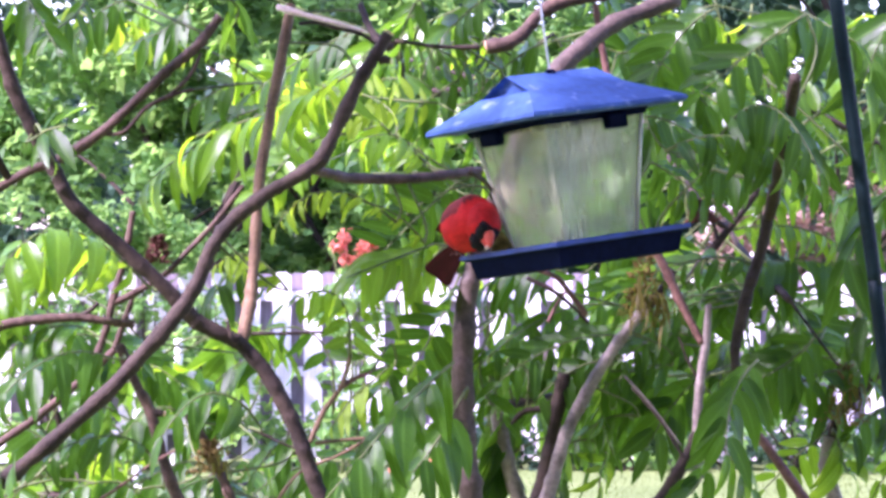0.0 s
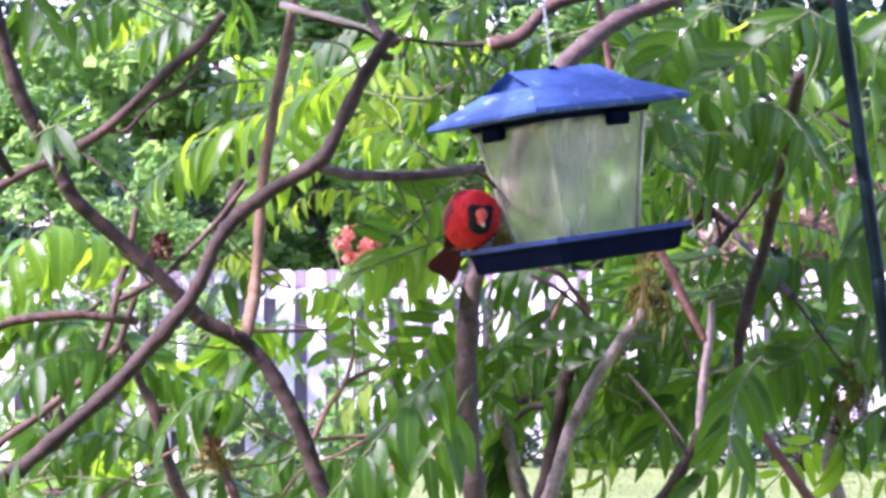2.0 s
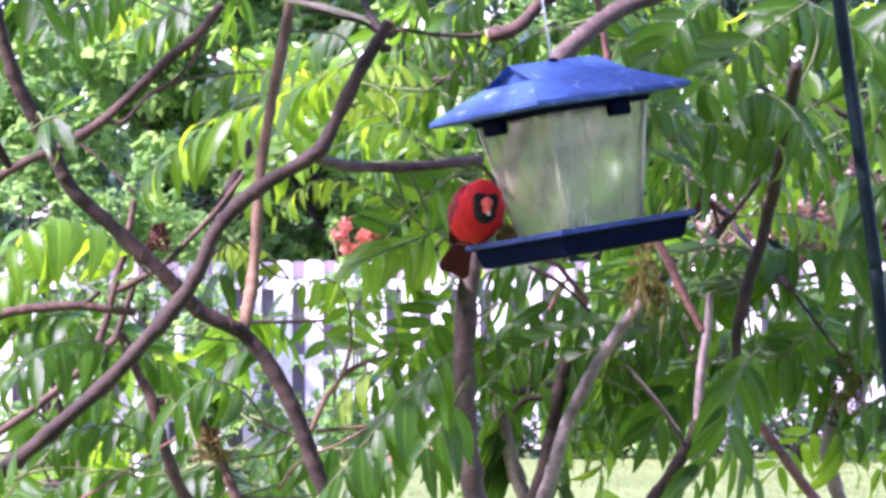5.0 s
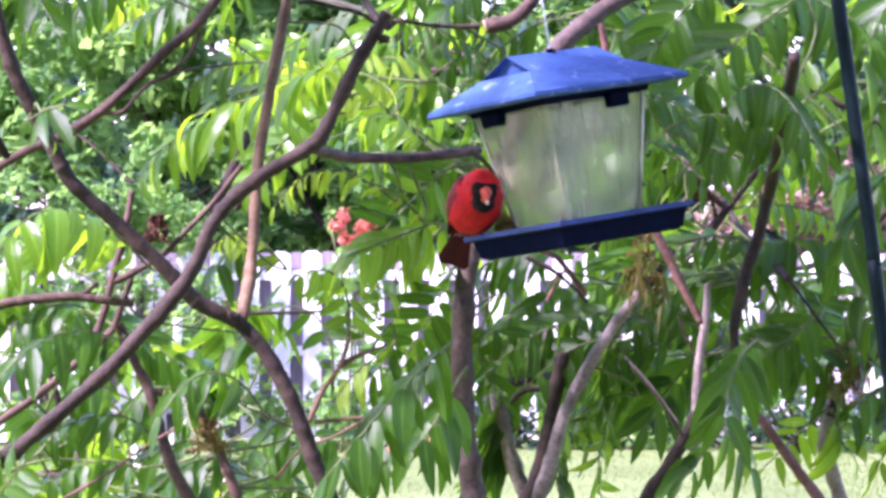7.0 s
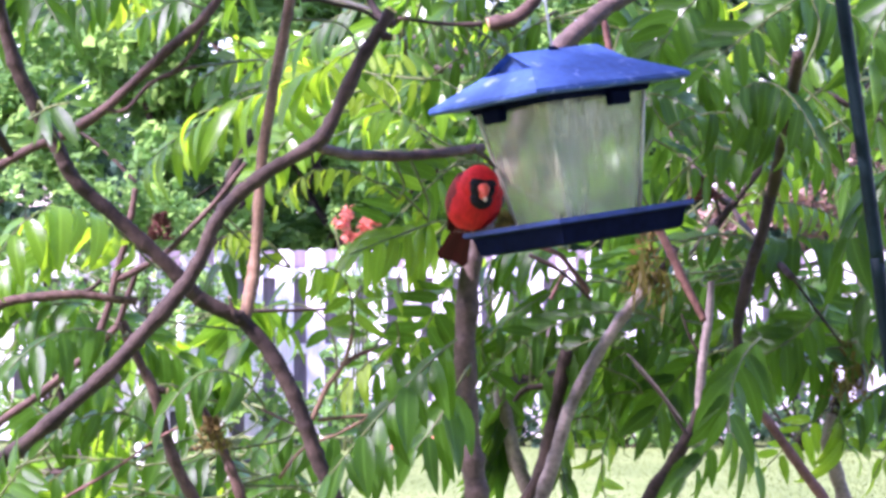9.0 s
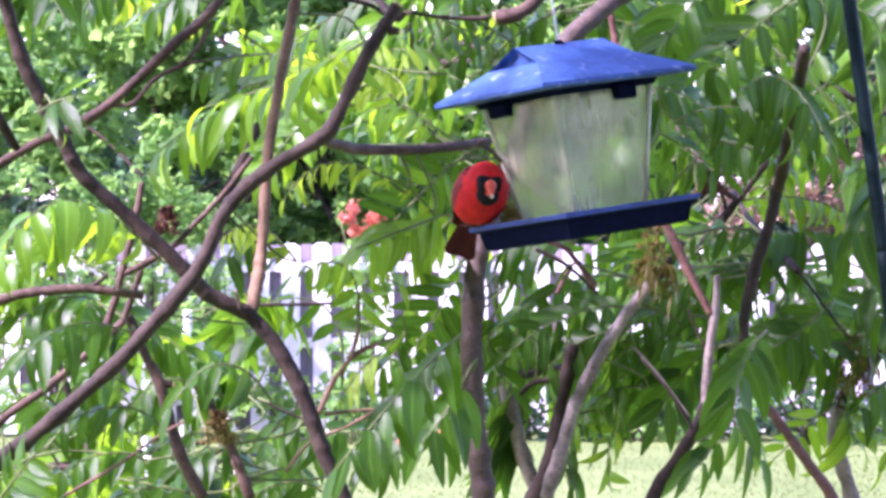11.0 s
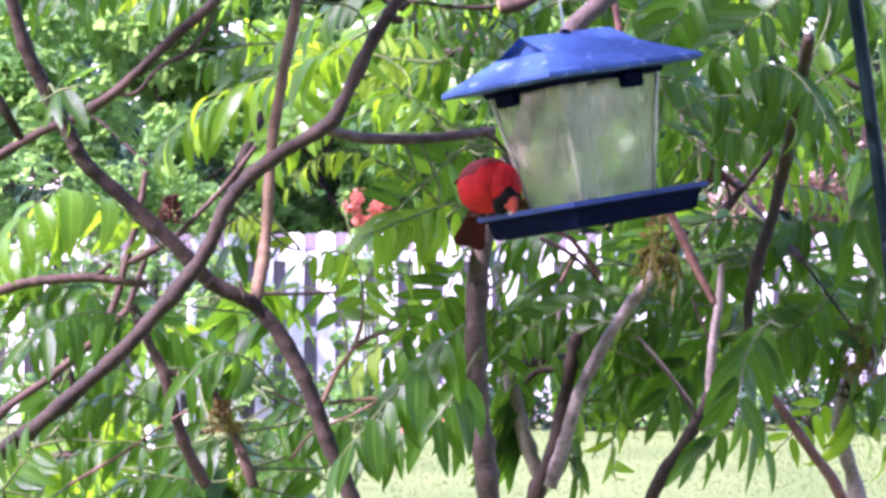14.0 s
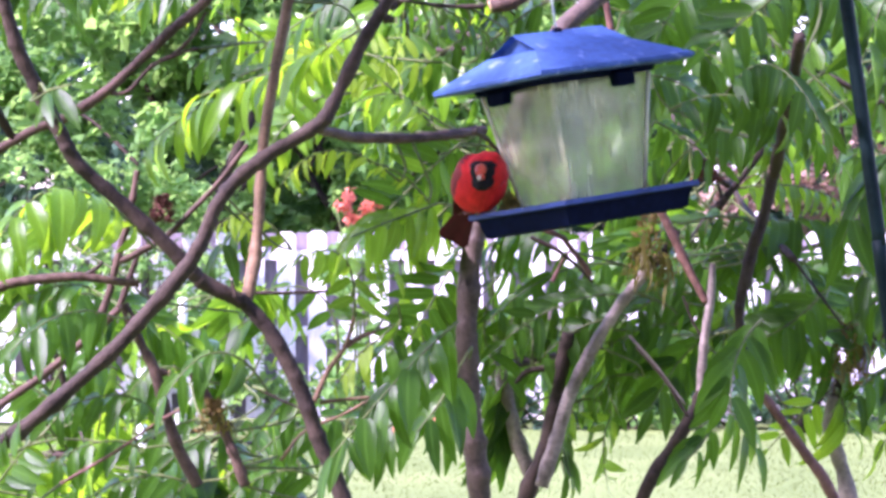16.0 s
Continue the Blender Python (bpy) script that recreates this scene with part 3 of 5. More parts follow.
def bird():
    b = tagged(new("red_cardinal"), "bright red crested songbird with a black face, perched on the tray", "bird")
    def taper(q):
        """Full shoulders, narrowing towards the tail."""
        u = max(0.0, min(0.995, q.z / 0.044))
        k = (1 - u ** 2.9) ** (1 / 2.9) / math.sqrt(1 - u * u) - 2.4 * max(0, -q.z - 0.01)
        return Vector((q.x * k, q.y * k, q.z))

    torso = part("torso", blob((0.0372, 0.0355, 0.040), red, "torso", 0.05, taper), b)
    for sx in (-1, 1):
        bm = bmesh.new()
        bmesh.ops.create_uvsphere(bm, u_segments=36, v_segments=24, radius=1)
        cover = {}
        for v in bm.verts:
            n = v.co
            cover[v] = max(0, min(1, (0.75 * sx * n.x + 0.95 * n.y - 0.42 - 0.5 * max(0, n.z - 0.35) - 0.4 * max(0, -0.5 - n.z)) * 4))
            if n.y < -0.25 or sx * n.x < -0.02:
                cover[v] = 0
        bmesh.ops.delete(bm, geom=[v for v in bm.verts if cover[v] <= 0], context="VERTS")
        for v in bm.verts:
            k = 0.95 + 0.085 * cover[v]
            v.co = taper(Vector((v.co.x * 0.0365, v.co.y * 0.0355, v.co.z * 0.042)) * k)
        wing = part("wing", from_bm("wing", bm, wing_red), torso, "dusky red folded wing")
        for k in range(4):
            bm = bmesh.new()
            box(bm, 0, 0, -0.016, 0.006, 0.0016, 0.034, 0.0006)
            part("flight_feather", from_bm("flight_feather", bm, tail_red), wing, at=pose(sx * (0.018 - 0.004 * k), 0.022 + 0.002 * k, -0.024 - 0.002 * k, -14, sx * 10, 0))
    crest = lambda q: Vector((q.x * (1 - 6 * max(0, q.z - 0.014)), q.y + max(0, q.z - 0.012) * 0.6, q.z * (1.12 if q.z > 0 else 1)))
    head = part("head", blob((0.0272, 0.0275, 0.0255), red, "head", 0.04, crest), b)
    face = part("face_mask", blob((0.0172, 0.0112, 0.0165), black_feather, "face_mask", 0.07, lambda q: Vector((q.x * (1.16 if q.z > 0.004 else 1), q.y, min(q.z, 0.0105 + 0.18 * abs(q.x))))), head, "black feathered face mask", pose(0, -0.0208, -0.0005, -8, 0, 0))
    part("bib", blob((0.0155, 0.0095, 0.0145), black_feather, "bib", 0.08), face, at=pose(0, 0.003, -0.0135, -20, 0, 0))
    for k, (r, z0, drop, l) in enumerate(((0.0092, -0.0005, -0.009, 0.021), (0.0068, -0.0085, -0.004, 0.015))):
        pts = [Vector((0, -0.027 - l * s, z0 + drop * s * s)) for s in (0, 0.3, 0.6, 0.85, 1)]
        bv, bf = tube(pts, r, 0.001, 12, 0.0)
        part("upper_bill" if k == 0 else "lower_bill", mesh_of("bill", bv, bf, beak_mat), head, "thick coral orange bill")
    # Small pale blob added for a bit of seed held in the bill.
    part("bill_tip", blob((0.0026, 0.0028, 0.0034), bill_pale, "bill_tip", 0.1, segs=10), head, "pale bit of seed held in the bill", pose(0.001, -0.0415, -0.0125))
    for sx in (-1, 1):
        part("eye", blob((0.0026, 0.0026, 0.0026), eye_mat, "eye", 0, segs=12), head, at=pose(sx * 0.0115, -0.0275, 0.001))
    rows = [(0.0045, 0.0), (0.0068, 0.044), (0.0082, 0.068), (0.0055, 0.074), (0.001, 0.077)]
    tv, tf = [], []
    for w, l in rows:
        tv += [(sx * w, y, -l) for sx in (-1, 1) for y in (-0.001, 0.001)]
    for i in range(len(rows) - 1):
        p = 4 * i
        tf += [(p, p + 2, p + 6, p + 4), (p + 1, p + 5, p + 7, p + 3), (p, p + 4, p + 5, p + 1), (p + 2, p + 3, p + 7, p + 6)]
    tf += [(0, 1, 3, 2), (16, 18, 19, 17)]
    quill = mesh_of("tail_feather", tv, tf, tail_red, False)
    tail = part("tail", blob((0.012, 0.008, 0.016), tail_red, "tail", 0.05, segs=16), b, "dark red long tail")
    for k in range(7):
        part("tail_feather", quill, tail, at=pose(0.0016 * (k - 3), 0.0012 * (3 - abs(k - 3)), 0, 0, 7.5 - 2.5 * k, 0))
    for sx in (-1, 1):
        lv, lf = tube([Vector((sx * 0.012, 0, 0.015)), Vector((sx * 0.013, -0.003, 0.005)), Vector((sx * 0.013, -0.004, -0.002))], 0.0028, 0.0016, 7, 0.03)
        leg = part("leg", mesh_of("leg", lv, lf, leg_mat), b)
        for a in (-35, 0, 35):
            lv, lf = tube([Vector((sx * 0.013, -0.004, -0.001)), Vector((sx * 0.013 + 0.009 * math.sin(radians(a)), -0.004 - 0.009 * math.cos(radians(a)), 0.0005)),
                           Vector((sx * 0.013 + 0.014 * math.sin(radians(a)), -0.004 - 0.014 * math.cos(radians(a)), -0.003))], 0.0014, 0.0008, 6, 0)
            part("toe", mesh_of("toe", lv, lf, leg_mat), leg)
    return b, torso, head, tail


# seconds, sideways lean of the torso, head place (x, y, z), head turn (down, roll, aside), tail swing
BIRD_ROWS = [
    (0.0, 26, (0.026, -0.030, 0.038), (14, 30, 46), 32),
    (0.1, 14, (0.022, -0.032, 0.042), (16, 10, 16), 32),
    (0.3, 10, (0.020, -0.033, 0.044), (12, 6, 12), 31),
    (0.5, 6, (0.015, -0.033, 0.046), (6, 2, 21), 30),
    (1.5, 4, (0.012, -0.033, 0.048), (6, 2, 21), 28),
    (2.5, 4, (0.012, -0.032, 0.050), (6, 2, 21), 25),
    (3.5, 4, (0.012, -0.031, 0.053), (6, 5, 23), 20),
    (4.2, 4, (0.012, -0.031, 0.054), (5, 5, 23), 17),
    (6.4, 3, (0.012, -0.030, 0.058), (4, 4, 23), 13),
    (8.0, 3, (0.011, -0.030, 0.058), (5, 5, 23), 12),
    (9.2, 3, (0.010, -0.030, 0.058), (5, 5, 23), 13),
    (11.4, 4, (0.011, -0.031, 0.055), (6, 6, 25), 11),
    (12.5, 4, (0.011, -0.031, 0.055), (6, 6, 27), 10),
    (13.0, 4, (0.011, -0.031, 0.055), (8, 6, 29), 9),
    (13.2, 8, (0.017, -0.031, 0.053), (14, 12, 28), 9),
    (13.4, 14, (0.022, -0.030, 0.050), (24, 16, 38), 9),
    (13.6, 18, (0.024, -0.029, 0.048), (24, 20, 46), 9),
    (13.8, 26, (0.027, -0.026, 0.041), (20, 28, 54), 9),
    (14.0, 34, (0.031, -0.026, 0.037), (14, 34, 60), 9),
    (14.3, 44, (0.034, -0.026, 0.033), (10, 40, 66), 11),
    (14.6, 46, (0.034, -0.026, 0.032), (10, 42, 66), 13),
    (15.0, 40, (0.032, -0.026, 0.034), (14, 38, 56), 18),
    (15.3, 26, (0.029, -0.026, 0.038), (22, 32, 46), 20),
    (15.6, 10, (0.018, -0.032, 0.049), (28, 8, 12), 21),
    (15.8, 2, (0.012, -0.032, 0.054), (-4, 0, -4), 21),
    (16.0, 2, (0.012, -0.032, 0.054), (-6, 0, -4), 20),
]


def perch(lean, x, z):
    """The tray's rim under the bird, for a feeder hanging at x, z with that lean."""
    q = pose(x, 4.8, z, 0, lean, 0) @ Vector((-0.146, 0.0, -0.2235))
    return pose(q.x, q.y, q.z, 0, 0, 0)


# ---- build ----
def sky_block_wall():
    """An unseen plain wall added behind the viewer to hold back sky light."""
    siding = mottled("beige_siding", (0.4, 0.36, 0.3), (0.5, 0.46, 0.4), 1.5, 0.8, 30)
    bm = bmesh.new()
    box(bm, 0, -1.0, 3.65, 20, 0.3, 7.5, 0.01)
    tagged(part("wall_house", from_bm("wall_house", bm, siding, False)), "plain unseen wall added behind the viewer to block sky light", "wall", kind="structure")


sky_block_wall()
ground()
fence()
SUMAC = "sumac with brown stems and drooping leaves"
sumac_a = tree_root("sumac_tree", (-0.018, 4.65, 0), SUMAC + ", forked low", group="sumac thicket")
sumac_b = tree_root("sumac_tree", (-1.114, 4.5, 0), SUMAC + ", sawn top", group="sumac thicket")
sumac_c = tree_root("sumac_tree", (-1.023, 5.0, 0), SUMAC + ", many-stemmed", group="sumac thicket")
sumac_d = tree_root("sumac_tree", (-0.967, 5.1, 0), SUMAC + ", one slanting limb", group="sumac thicket")
sumac_e = tree_root("sumac_tree", (0.005, 5.05, 0), SUMAC + ", stout trunk", group="sumac thicket")
sumac_f = tree_root("sumac_tree", (0.168, 5.2, 0), SUMAC + ", pale and dark", group="sumac thicket")
sumac_g = tree_root("sumac_tree", (0.222, 5.1, 0), SUMAC + ", curved stem", group="sumac thicket")
sumac_h = tree_root("sumac_tree", (0.65, 5.05, 0), SUMAC + ", reddish and sawn", group="sumac thicket")
sumac_i = tree_root("sumac_tree", (0.607, 5.25, 0), SUMAC + ", pale stem", group="sumac thicket")

branch("trunk", sumac_a, [(-0.018, 4.65, -0.05), (-0.032, 4.642, 0.14), (-0.042, 4.633, 0.345), (-0.051, 4.623, 0.554), (-0.062, 4.614, 0.755), (-0.079, 4.607, 0.938), (-0.103, 4.602, 1.093), (-0.138, 4.6, 1.207), (-0.161, 4.6, 1.257), (-0.176, 4.6, 1.3), (-0.197, 4.6, 1.351), (-0.226, 4.6, 1.401), (-0.259, 4.6, 1.439)], 0.0123, 0.0097, bark)
branch("limb", sumac_a, [(-0.254, 4.6, 1.436), (-0.276, 4.591, 1.447), (-0.311, 4.582, 1.466), (-0.332, 4.573, 1.488), (-0.367, 4.564, 1.524), (-0.417, 4.555, 1.57), (-0.466, 4.545, 1.616), (-0.486, 4.536, 1.653), (-0.512, 4.527, 1.704), (-0.535, 4.518, 1.754), (-0.55, 4.509, 1.803), (-0.563, 4.5, 1.855)], 0.0101, 0.0085, bark)
branch("limb", sumac_a, [(-0.255, 4.6, 1.437), (-0.249, 4.614, 1.473), (-0.245, 4.629, 1.502), (-0.241, 4.643, 1.56), (-0.236, 4.657, 1.647), (-0.222, 4.671, 1.736), (-0.208, 4.686, 1.813), (-0.197, 4.7, 1.877)], 0.0079, 0.0066, bark_tan)
branch("twig", sumac_a, [(-0.267, 4.58, 1.445), (-0.27, 4.58, 1.455), (-0.273, 4.58, 1.466)], 0.0032, 0.0022, bark, cut=True)
branch("trunk", sumac_b, [(-1.123, 4.5, -0.05), (-1.052, 4.492, 0.144), (-0.983, 4.483, 0.357), (-0.913, 4.473, 0.574), (-0.843, 4.464, 0.782), (-0.772, 4.457, 0.967), (-0.699, 4.452, 1.113), (-0.623, 4.45, 1.207), (-0.564, 4.45, 1.255), (-0.519, 4.45, 1.287), (-0.477, 4.45, 1.323), (-0.407, 4.45, 1.386), (-0.364, 4.45, 1.433), (-0.322, 4.45, 1.483), (-0.301, 4.45, 1.518), (-0.284, 4.45, 1.559), (-0.254, 4.45, 1.596), (-0.212, 4.45, 1.628), (-0.17, 4.45, 1.652), (-0.148, 4.45, 1.671), (-0.127, 4.45, 1.712), (-0.102, 4.45, 1.764), (-0.081, 4.45, 1.798), (-0.066, 4.45, 1.822)], 0.0111, 0.0080, bark, cut=True)
branch("limb", sumac_b, [(-0.159, 4.5, 1.656), (-0.14, 4.61, 1.653), (-0.118, 4.72, 1.651), (-0.048, 4.83, 1.653), (0.012, 4.94, 1.662), (0.052, 5.05, 1.67)], 0.0067, 0.0067, bark_brown)
branch("twig", sumac_b, [(0.036, 4.55, 1.655), (0.052, 4.667, 1.648), (0.064, 4.783, 1.639), (0.074, 4.9, 1.634)], 0.0036, 0.0023, bark)
branch("twig", sumac_b, [(-0.078, 4.45, 1.79), (-0.071, 4.45, 1.79), (-0.064, 4.45, 1.789)], 0.0063, 0.0049, bark, cut=True)
branch("limb", sumac_b, [(-0.066, 4.5, 1.809), (-0.082, 4.533, 1.822), (-0.094, 4.567, 1.842), (-0.104, 4.6, 1.869)], 0.0056, 0.0043, bark)
branch("twig", sumac_b, [(-0.078, 4.6, 1.817), (-0.104, 4.6, 1.832), (-0.133, 4.6, 1.839), (-0.161, 4.6, 1.846), (-0.183, 4.6, 1.845)], 0.0032, 0.0022, bark)
branch("trunk", sumac_c, [(-1.023, 5, -0.05), (-0.969, 4.992, 0.156), (-0.918, 4.983, 0.383), (-0.869, 4.973, 0.615), (-0.817, 4.964, 0.837), (-0.761, 4.957, 1.032), (-0.697, 4.952, 1.185), (-0.623, 4.95, 1.279), (-0.561, 4.95, 1.325), (-0.491, 4.95, 1.383), (-0.449, 4.95, 1.422)], 0.0068, 0.0050, bark_brown)
branch("limb", sumac_c, [(-0.449, 4.95, 1.422), (-0.433, 4.95, 1.469), (-0.422, 4.95, 1.5)], 0.0050, 0.0035, bark_brown)
branch("limb", sumac_c, [(-0.475, 4.9, 1.4), (-0.457, 4.9, 1.448), (-0.448, 4.9, 1.485), (-0.437, 4.9, 1.527), (-0.427, 4.9, 1.569), (-0.42, 4.9, 1.611)], 0.0054, 0.0042, bark_brown)
branch("limb", sumac_c, [(-0.448, 4.9, 1.485), (-0.417, 4.9, 1.5), (-0.379, 4.9, 1.523), (-0.347, 4.9, 1.555), (-0.31, 4.9, 1.594), (-0.27, 4.9, 1.646)], 0.0046, 0.0031, bark_brown)
branch("limb", sumac_c, [(-0.76, 4.85, 1.41), (-0.68, 4.85, 1.432), (-0.614, 4.85, 1.449), (-0.58, 4.85, 1.459), (-0.535, 4.85, 1.465), (-0.489, 4.85, 1.467), (-0.451, 4.85, 1.462), (-0.413, 4.85, 1.458)], 0.0084, 0.0053, bark_brown)
branch("twig", sumac_c, [(-0.489, 4.85, 1.467), (-0.474, 4.85, 1.476), (-0.462, 4.85, 1.487)], 0.0042, 0.0027, bark)
branch("limb", sumac_d, [(-0.637, 5, 1.631), (-0.575, 5, 1.667), (-0.528, 5, 1.686), (-0.473, 5, 1.721), (-0.426, 5, 1.764), (-0.379, 5, 1.808), (-0.34, 5, 1.841), (-0.307, 5, 1.883)], 0.0067, 0.0070, bark_brown)
branch("twig", sumac_d, [(-0.473, 5, 1.72), (-0.442, 5, 1.722), (-0.41, 5, 1.756), (-0.377, 5, 1.774), (-0.348, 5, 1.803), (-0.334, 5, 1.832)], 0.0035, 0.0027, bark_brown)
branch("twig", sumac_d, [(-0.387, 5, 1.767), (-0.363, 5, 1.777), (-0.344, 5, 1.781)], 0.0031, 0.0020, bark_brown)
branch("trunk", sumac_d, [(-0.968, 5.1, -0.05), (-0.92, 5.092, 0.133), (-0.864, 5.083, 0.328), (-0.806, 5.073, 0.526), (-0.752, 5.064, 0.718), (-0.707, 5.057, 0.895), (-0.677, 5.052, 1.047), (-0.668, 5.05, 1.167), (-0.675, 5.05, 1.404), (-0.668, 5.05, 1.547), (-0.644, 5.05, 1.632)], 0.0087, 0.0067, bark)
branch("limb", sumac_c, [(-0.33, 4.8, 1.189), (-0.355, 4.8, 1.236), (-0.373, 4.8, 1.286), (-0.389, 4.8, 1.343), (-0.407, 4.8, 1.38), (-0.43, 4.8, 1.432)], 0.0083, 0.0064, bark_brown)
branch("twig", sumac_c, [(-0.39, 4.8, 1.344), (-0.38, 4.8, 1.341), (-0.371, 4.8, 1.34)], 0.0053, 0.0041, bark, cut=True)
branch("twig", sumac_c, [(-0.503, 4.7, 1.199), (-0.43, 4.7, 1.242), (-0.378, 4.7, 1.279), (-0.34, 4.7, 1.3)], 0.0022, 0.0015, bark_red)
branch("limb", sumac_c, [(-0.273, 4.9, 1.182), (-0.291, 4.9, 1.231), (-0.308, 4.9, 1.27), (-0.332, 4.9, 1.316), (-0.348, 4.9, 1.339)], 0.0077, 0.0054, bark_brown)
branch("trunk", sumac_e, [(0.005, 5.05, -0.05), (0.013, 5.042, 0.134), (0.024, 5.033, 0.331), (0.036, 5.023, 0.53), (0.046, 5.014, 0.724), (0.053, 5.007, 0.902), (0.053, 5.002, 1.055), (0.045, 5, 1.174), (0.036, 5, 1.241), (0.03, 5, 1.327), (0.028, 5, 1.405), (0.033, 5, 1.484), (0.045, 5, 1.54)], 0.0198, 0.0141, bark_grey)
branch("limb", sumac_e, [(0.045, 5, 1.537), (0.06, 5.029, 1.578), (0.084, 5.057, 1.642), (0.116, 5.086, 1.73), (0.161, 5.114, 1.81), (0.206, 5.143, 1.853), (0.256, 5.171, 1.889), (0.339, 5.2, 1.922)], 0.0149, 0.0122, bark_grey)
branch("limb", sumac_e, [(0.283, 5.2, 1.941), (0.226, 5.19, 1.929), (0.176, 5.18, 1.917), (0.142, 5.17, 1.9), (0.119, 5.16, 1.873), (0.095, 5.15, 1.855), (0.064, 5.15, 1.849)], 0.0095, 0.0105, bark_brown, cut=True)
branch("twig", sumac_e, [(0.054, 5.2, 1.852), (-0.003, 5.2, 1.853), (-0.068, 5.2, 1.861)], 0.0037, 0.0020, bark)
branch("twig", sumac_e, [(0.238, 5.2, 1.811), (0.233, 5.2, 1.84), (0.226, 5.2, 1.877), (0.221, 5.2, 1.914)], 0.0053, 0.0041, bark_red)
branch("trunk", sumac_f, [(0.168, 5.2, -0.05), (0.155, 5.192, 0.133), (0.134, 5.183, 0.33), (0.111, 5.173, 0.531), (0.093, 5.164, 0.724), (0.084, 5.157, 0.901), (0.09, 5.152, 1.051), (0.118, 5.15, 1.164), (0.134, 5.15, 1.2), (0.15, 5.15, 1.257), (0.162, 5.15, 1.321), (0.174, 5.15, 1.384)], 0.0169, 0.0097, bark)
branch("limb", sumac_f, [(0.134, 5.3, 1.157), (0.117, 5.3, 1.186), (0.098, 5.3, 1.24), (0.085, 5.3, 1.298), (0.07, 5.3, 1.352)], 0.0125, 0.0100, bark_pale)
branch("limb", sumac_f, [(0.134, 5.1, 1.167), (0.155, 5.1, 1.231), (0.175, 5.1, 1.299), (0.206, 5.1, 1.361), (0.246, 5.1, 1.425), (0.286, 5.1, 1.476)], 0.0104, 0.0080, bark_pale)
branch("limb", sumac_f, [(0.28, 5.1, 1.47), (0.308, 5.1, 1.499), (0.328, 5.1, 1.531)], 0.0080, 0.0048, bark)
branch("twig", sumac_f, [(0.154, 5.15, 1.333), (0.118, 5.15, 1.329), (0.098, 5.15, 1.311)], 0.0048, 0.0032, bark)
branch("trunk", sumac_g, [(0.222, 5.1, -0.05), (0.225, 5.092, 0.135), (0.221, 5.083, 0.335), (0.215, 5.073, 0.539), (0.213, 5.064, 0.735), (0.22, 5.057, 0.914), (0.241, 5.052, 1.062), (0.282, 5.05, 1.171), (0.315, 5.05, 1.224), (0.343, 5.05, 1.27), (0.357, 5.05, 1.303)], 0.0148, 0.0079, bark)
branch("limb", sumac_g, [(0.356, 5.05, 1.3), (0.361, 5.05, 1.373), (0.37, 5.05, 1.436), (0.373, 5.05, 1.483)], 0.0071, 0.0043, bark_pale)
branch("limb", sumac_g, [(0.364, 5.05, 1.428), (0.339, 5.05, 1.474), (0.318, 5.05, 1.521), (0.299, 5.05, 1.558)], 0.0051, 0.0063, bark_red)
branch("twig", sumac_g, [(0.335, 5, 1.271), (0.302, 5, 1.323), (0.263, 5, 1.368)], 0.0023, 0.0016, bark)
branch("trunk", sumac_h, [(0.649, 5.05, -0.05), (0.637, 5.042, 0.136), (0.631, 5.033, 0.337), (0.627, 5.023, 0.543), (0.619, 5.014, 0.74), (0.604, 5.007, 0.919), (0.575, 5.002, 1.067), (0.529, 5, 1.174), (0.5, 5, 1.216), (0.467, 5, 1.263), (0.429, 5, 1.313)], 0.0103, 0.0063, bark_red)
branch("limb", sumac_h, [(0.429, 5, 1.313), (0.41, 5, 1.374), (0.406, 5, 1.415), (0.41, 5, 1.443), (0.421, 5, 1.492), (0.439, 5, 1.546), (0.453, 5, 1.605)], 0.0070, 0.0086, bark)
branch("limb", sumac_h, [(0.453, 5, 1.604), (0.454, 4.867, 1.66), (0.454, 4.733, 1.723), (0.451, 4.6, 1.776)], 0.0086, 0.0076, bark)
branch("trunk", sumac_i, [(0.607, 5.25, -0.05), (0.606, 5.242, 0.132), (0.608, 5.233, 0.327), (0.611, 5.223, 0.525), (0.613, 5.214, 0.717), (0.61, 5.207, 0.893), (0.599, 5.202, 1.044), (0.577, 5.2, 1.16), (0.564, 5.2, 1.205), (0.555, 5.2, 1.246), (0.559, 5.2, 1.291)], 0.0143, 0.0106, bark_pale)
branch("limb", sumac_i, [(0.559, 5.2, 1.282), (0.577, 5.2, 1.327), (0.608, 5.2, 1.364), (0.656, 5.2, 1.409)], 0.0090, 0.0081, bark)
branch("limb", sumac_g, [(0.38, 5.2, 1.551), (0.41, 5.2, 1.586), (0.437, 5.2, 1.62), (0.465, 5.2, 1.657)], 0.0061, 0.0037, bark)
branch("twig", sumac_g, [(0.397, 5.2, 1.572), (0.393, 5.2, 1.592), (0.386, 5.2, 1.604)], 0.0033, 0.0020, bark)
branch("petiole", sumac_b, [(-0.178, 4.84, 1.299), (-0.159, 4.85, 1.341), (-0.136, 4.86, 1.374), (-0.123, 4.86, 1.418)], 0.0040, 0.0026, bark_tan)
bud_pink = mottled("pale_pink_bud", (0.5, 0.37, 0.33), (0.74, 0.6, 0.54), 40, 0.6)
branch("bud", sumac_b, [(-0.091, 4.62, 1.834), (-0.131, 4.64, 1.847), (-0.172, 4.66, 1.859), (-0.213, 4.68, 1.872)], 0.0018, 0.0046, bud_pink)
branch("bud", sumac_b, [(-0.138, 4.86, 1.372), (-0.119, 4.87, 1.384), (-0.096, 4.88, 1.393)], 0.0045, 0.0018, bark_red)
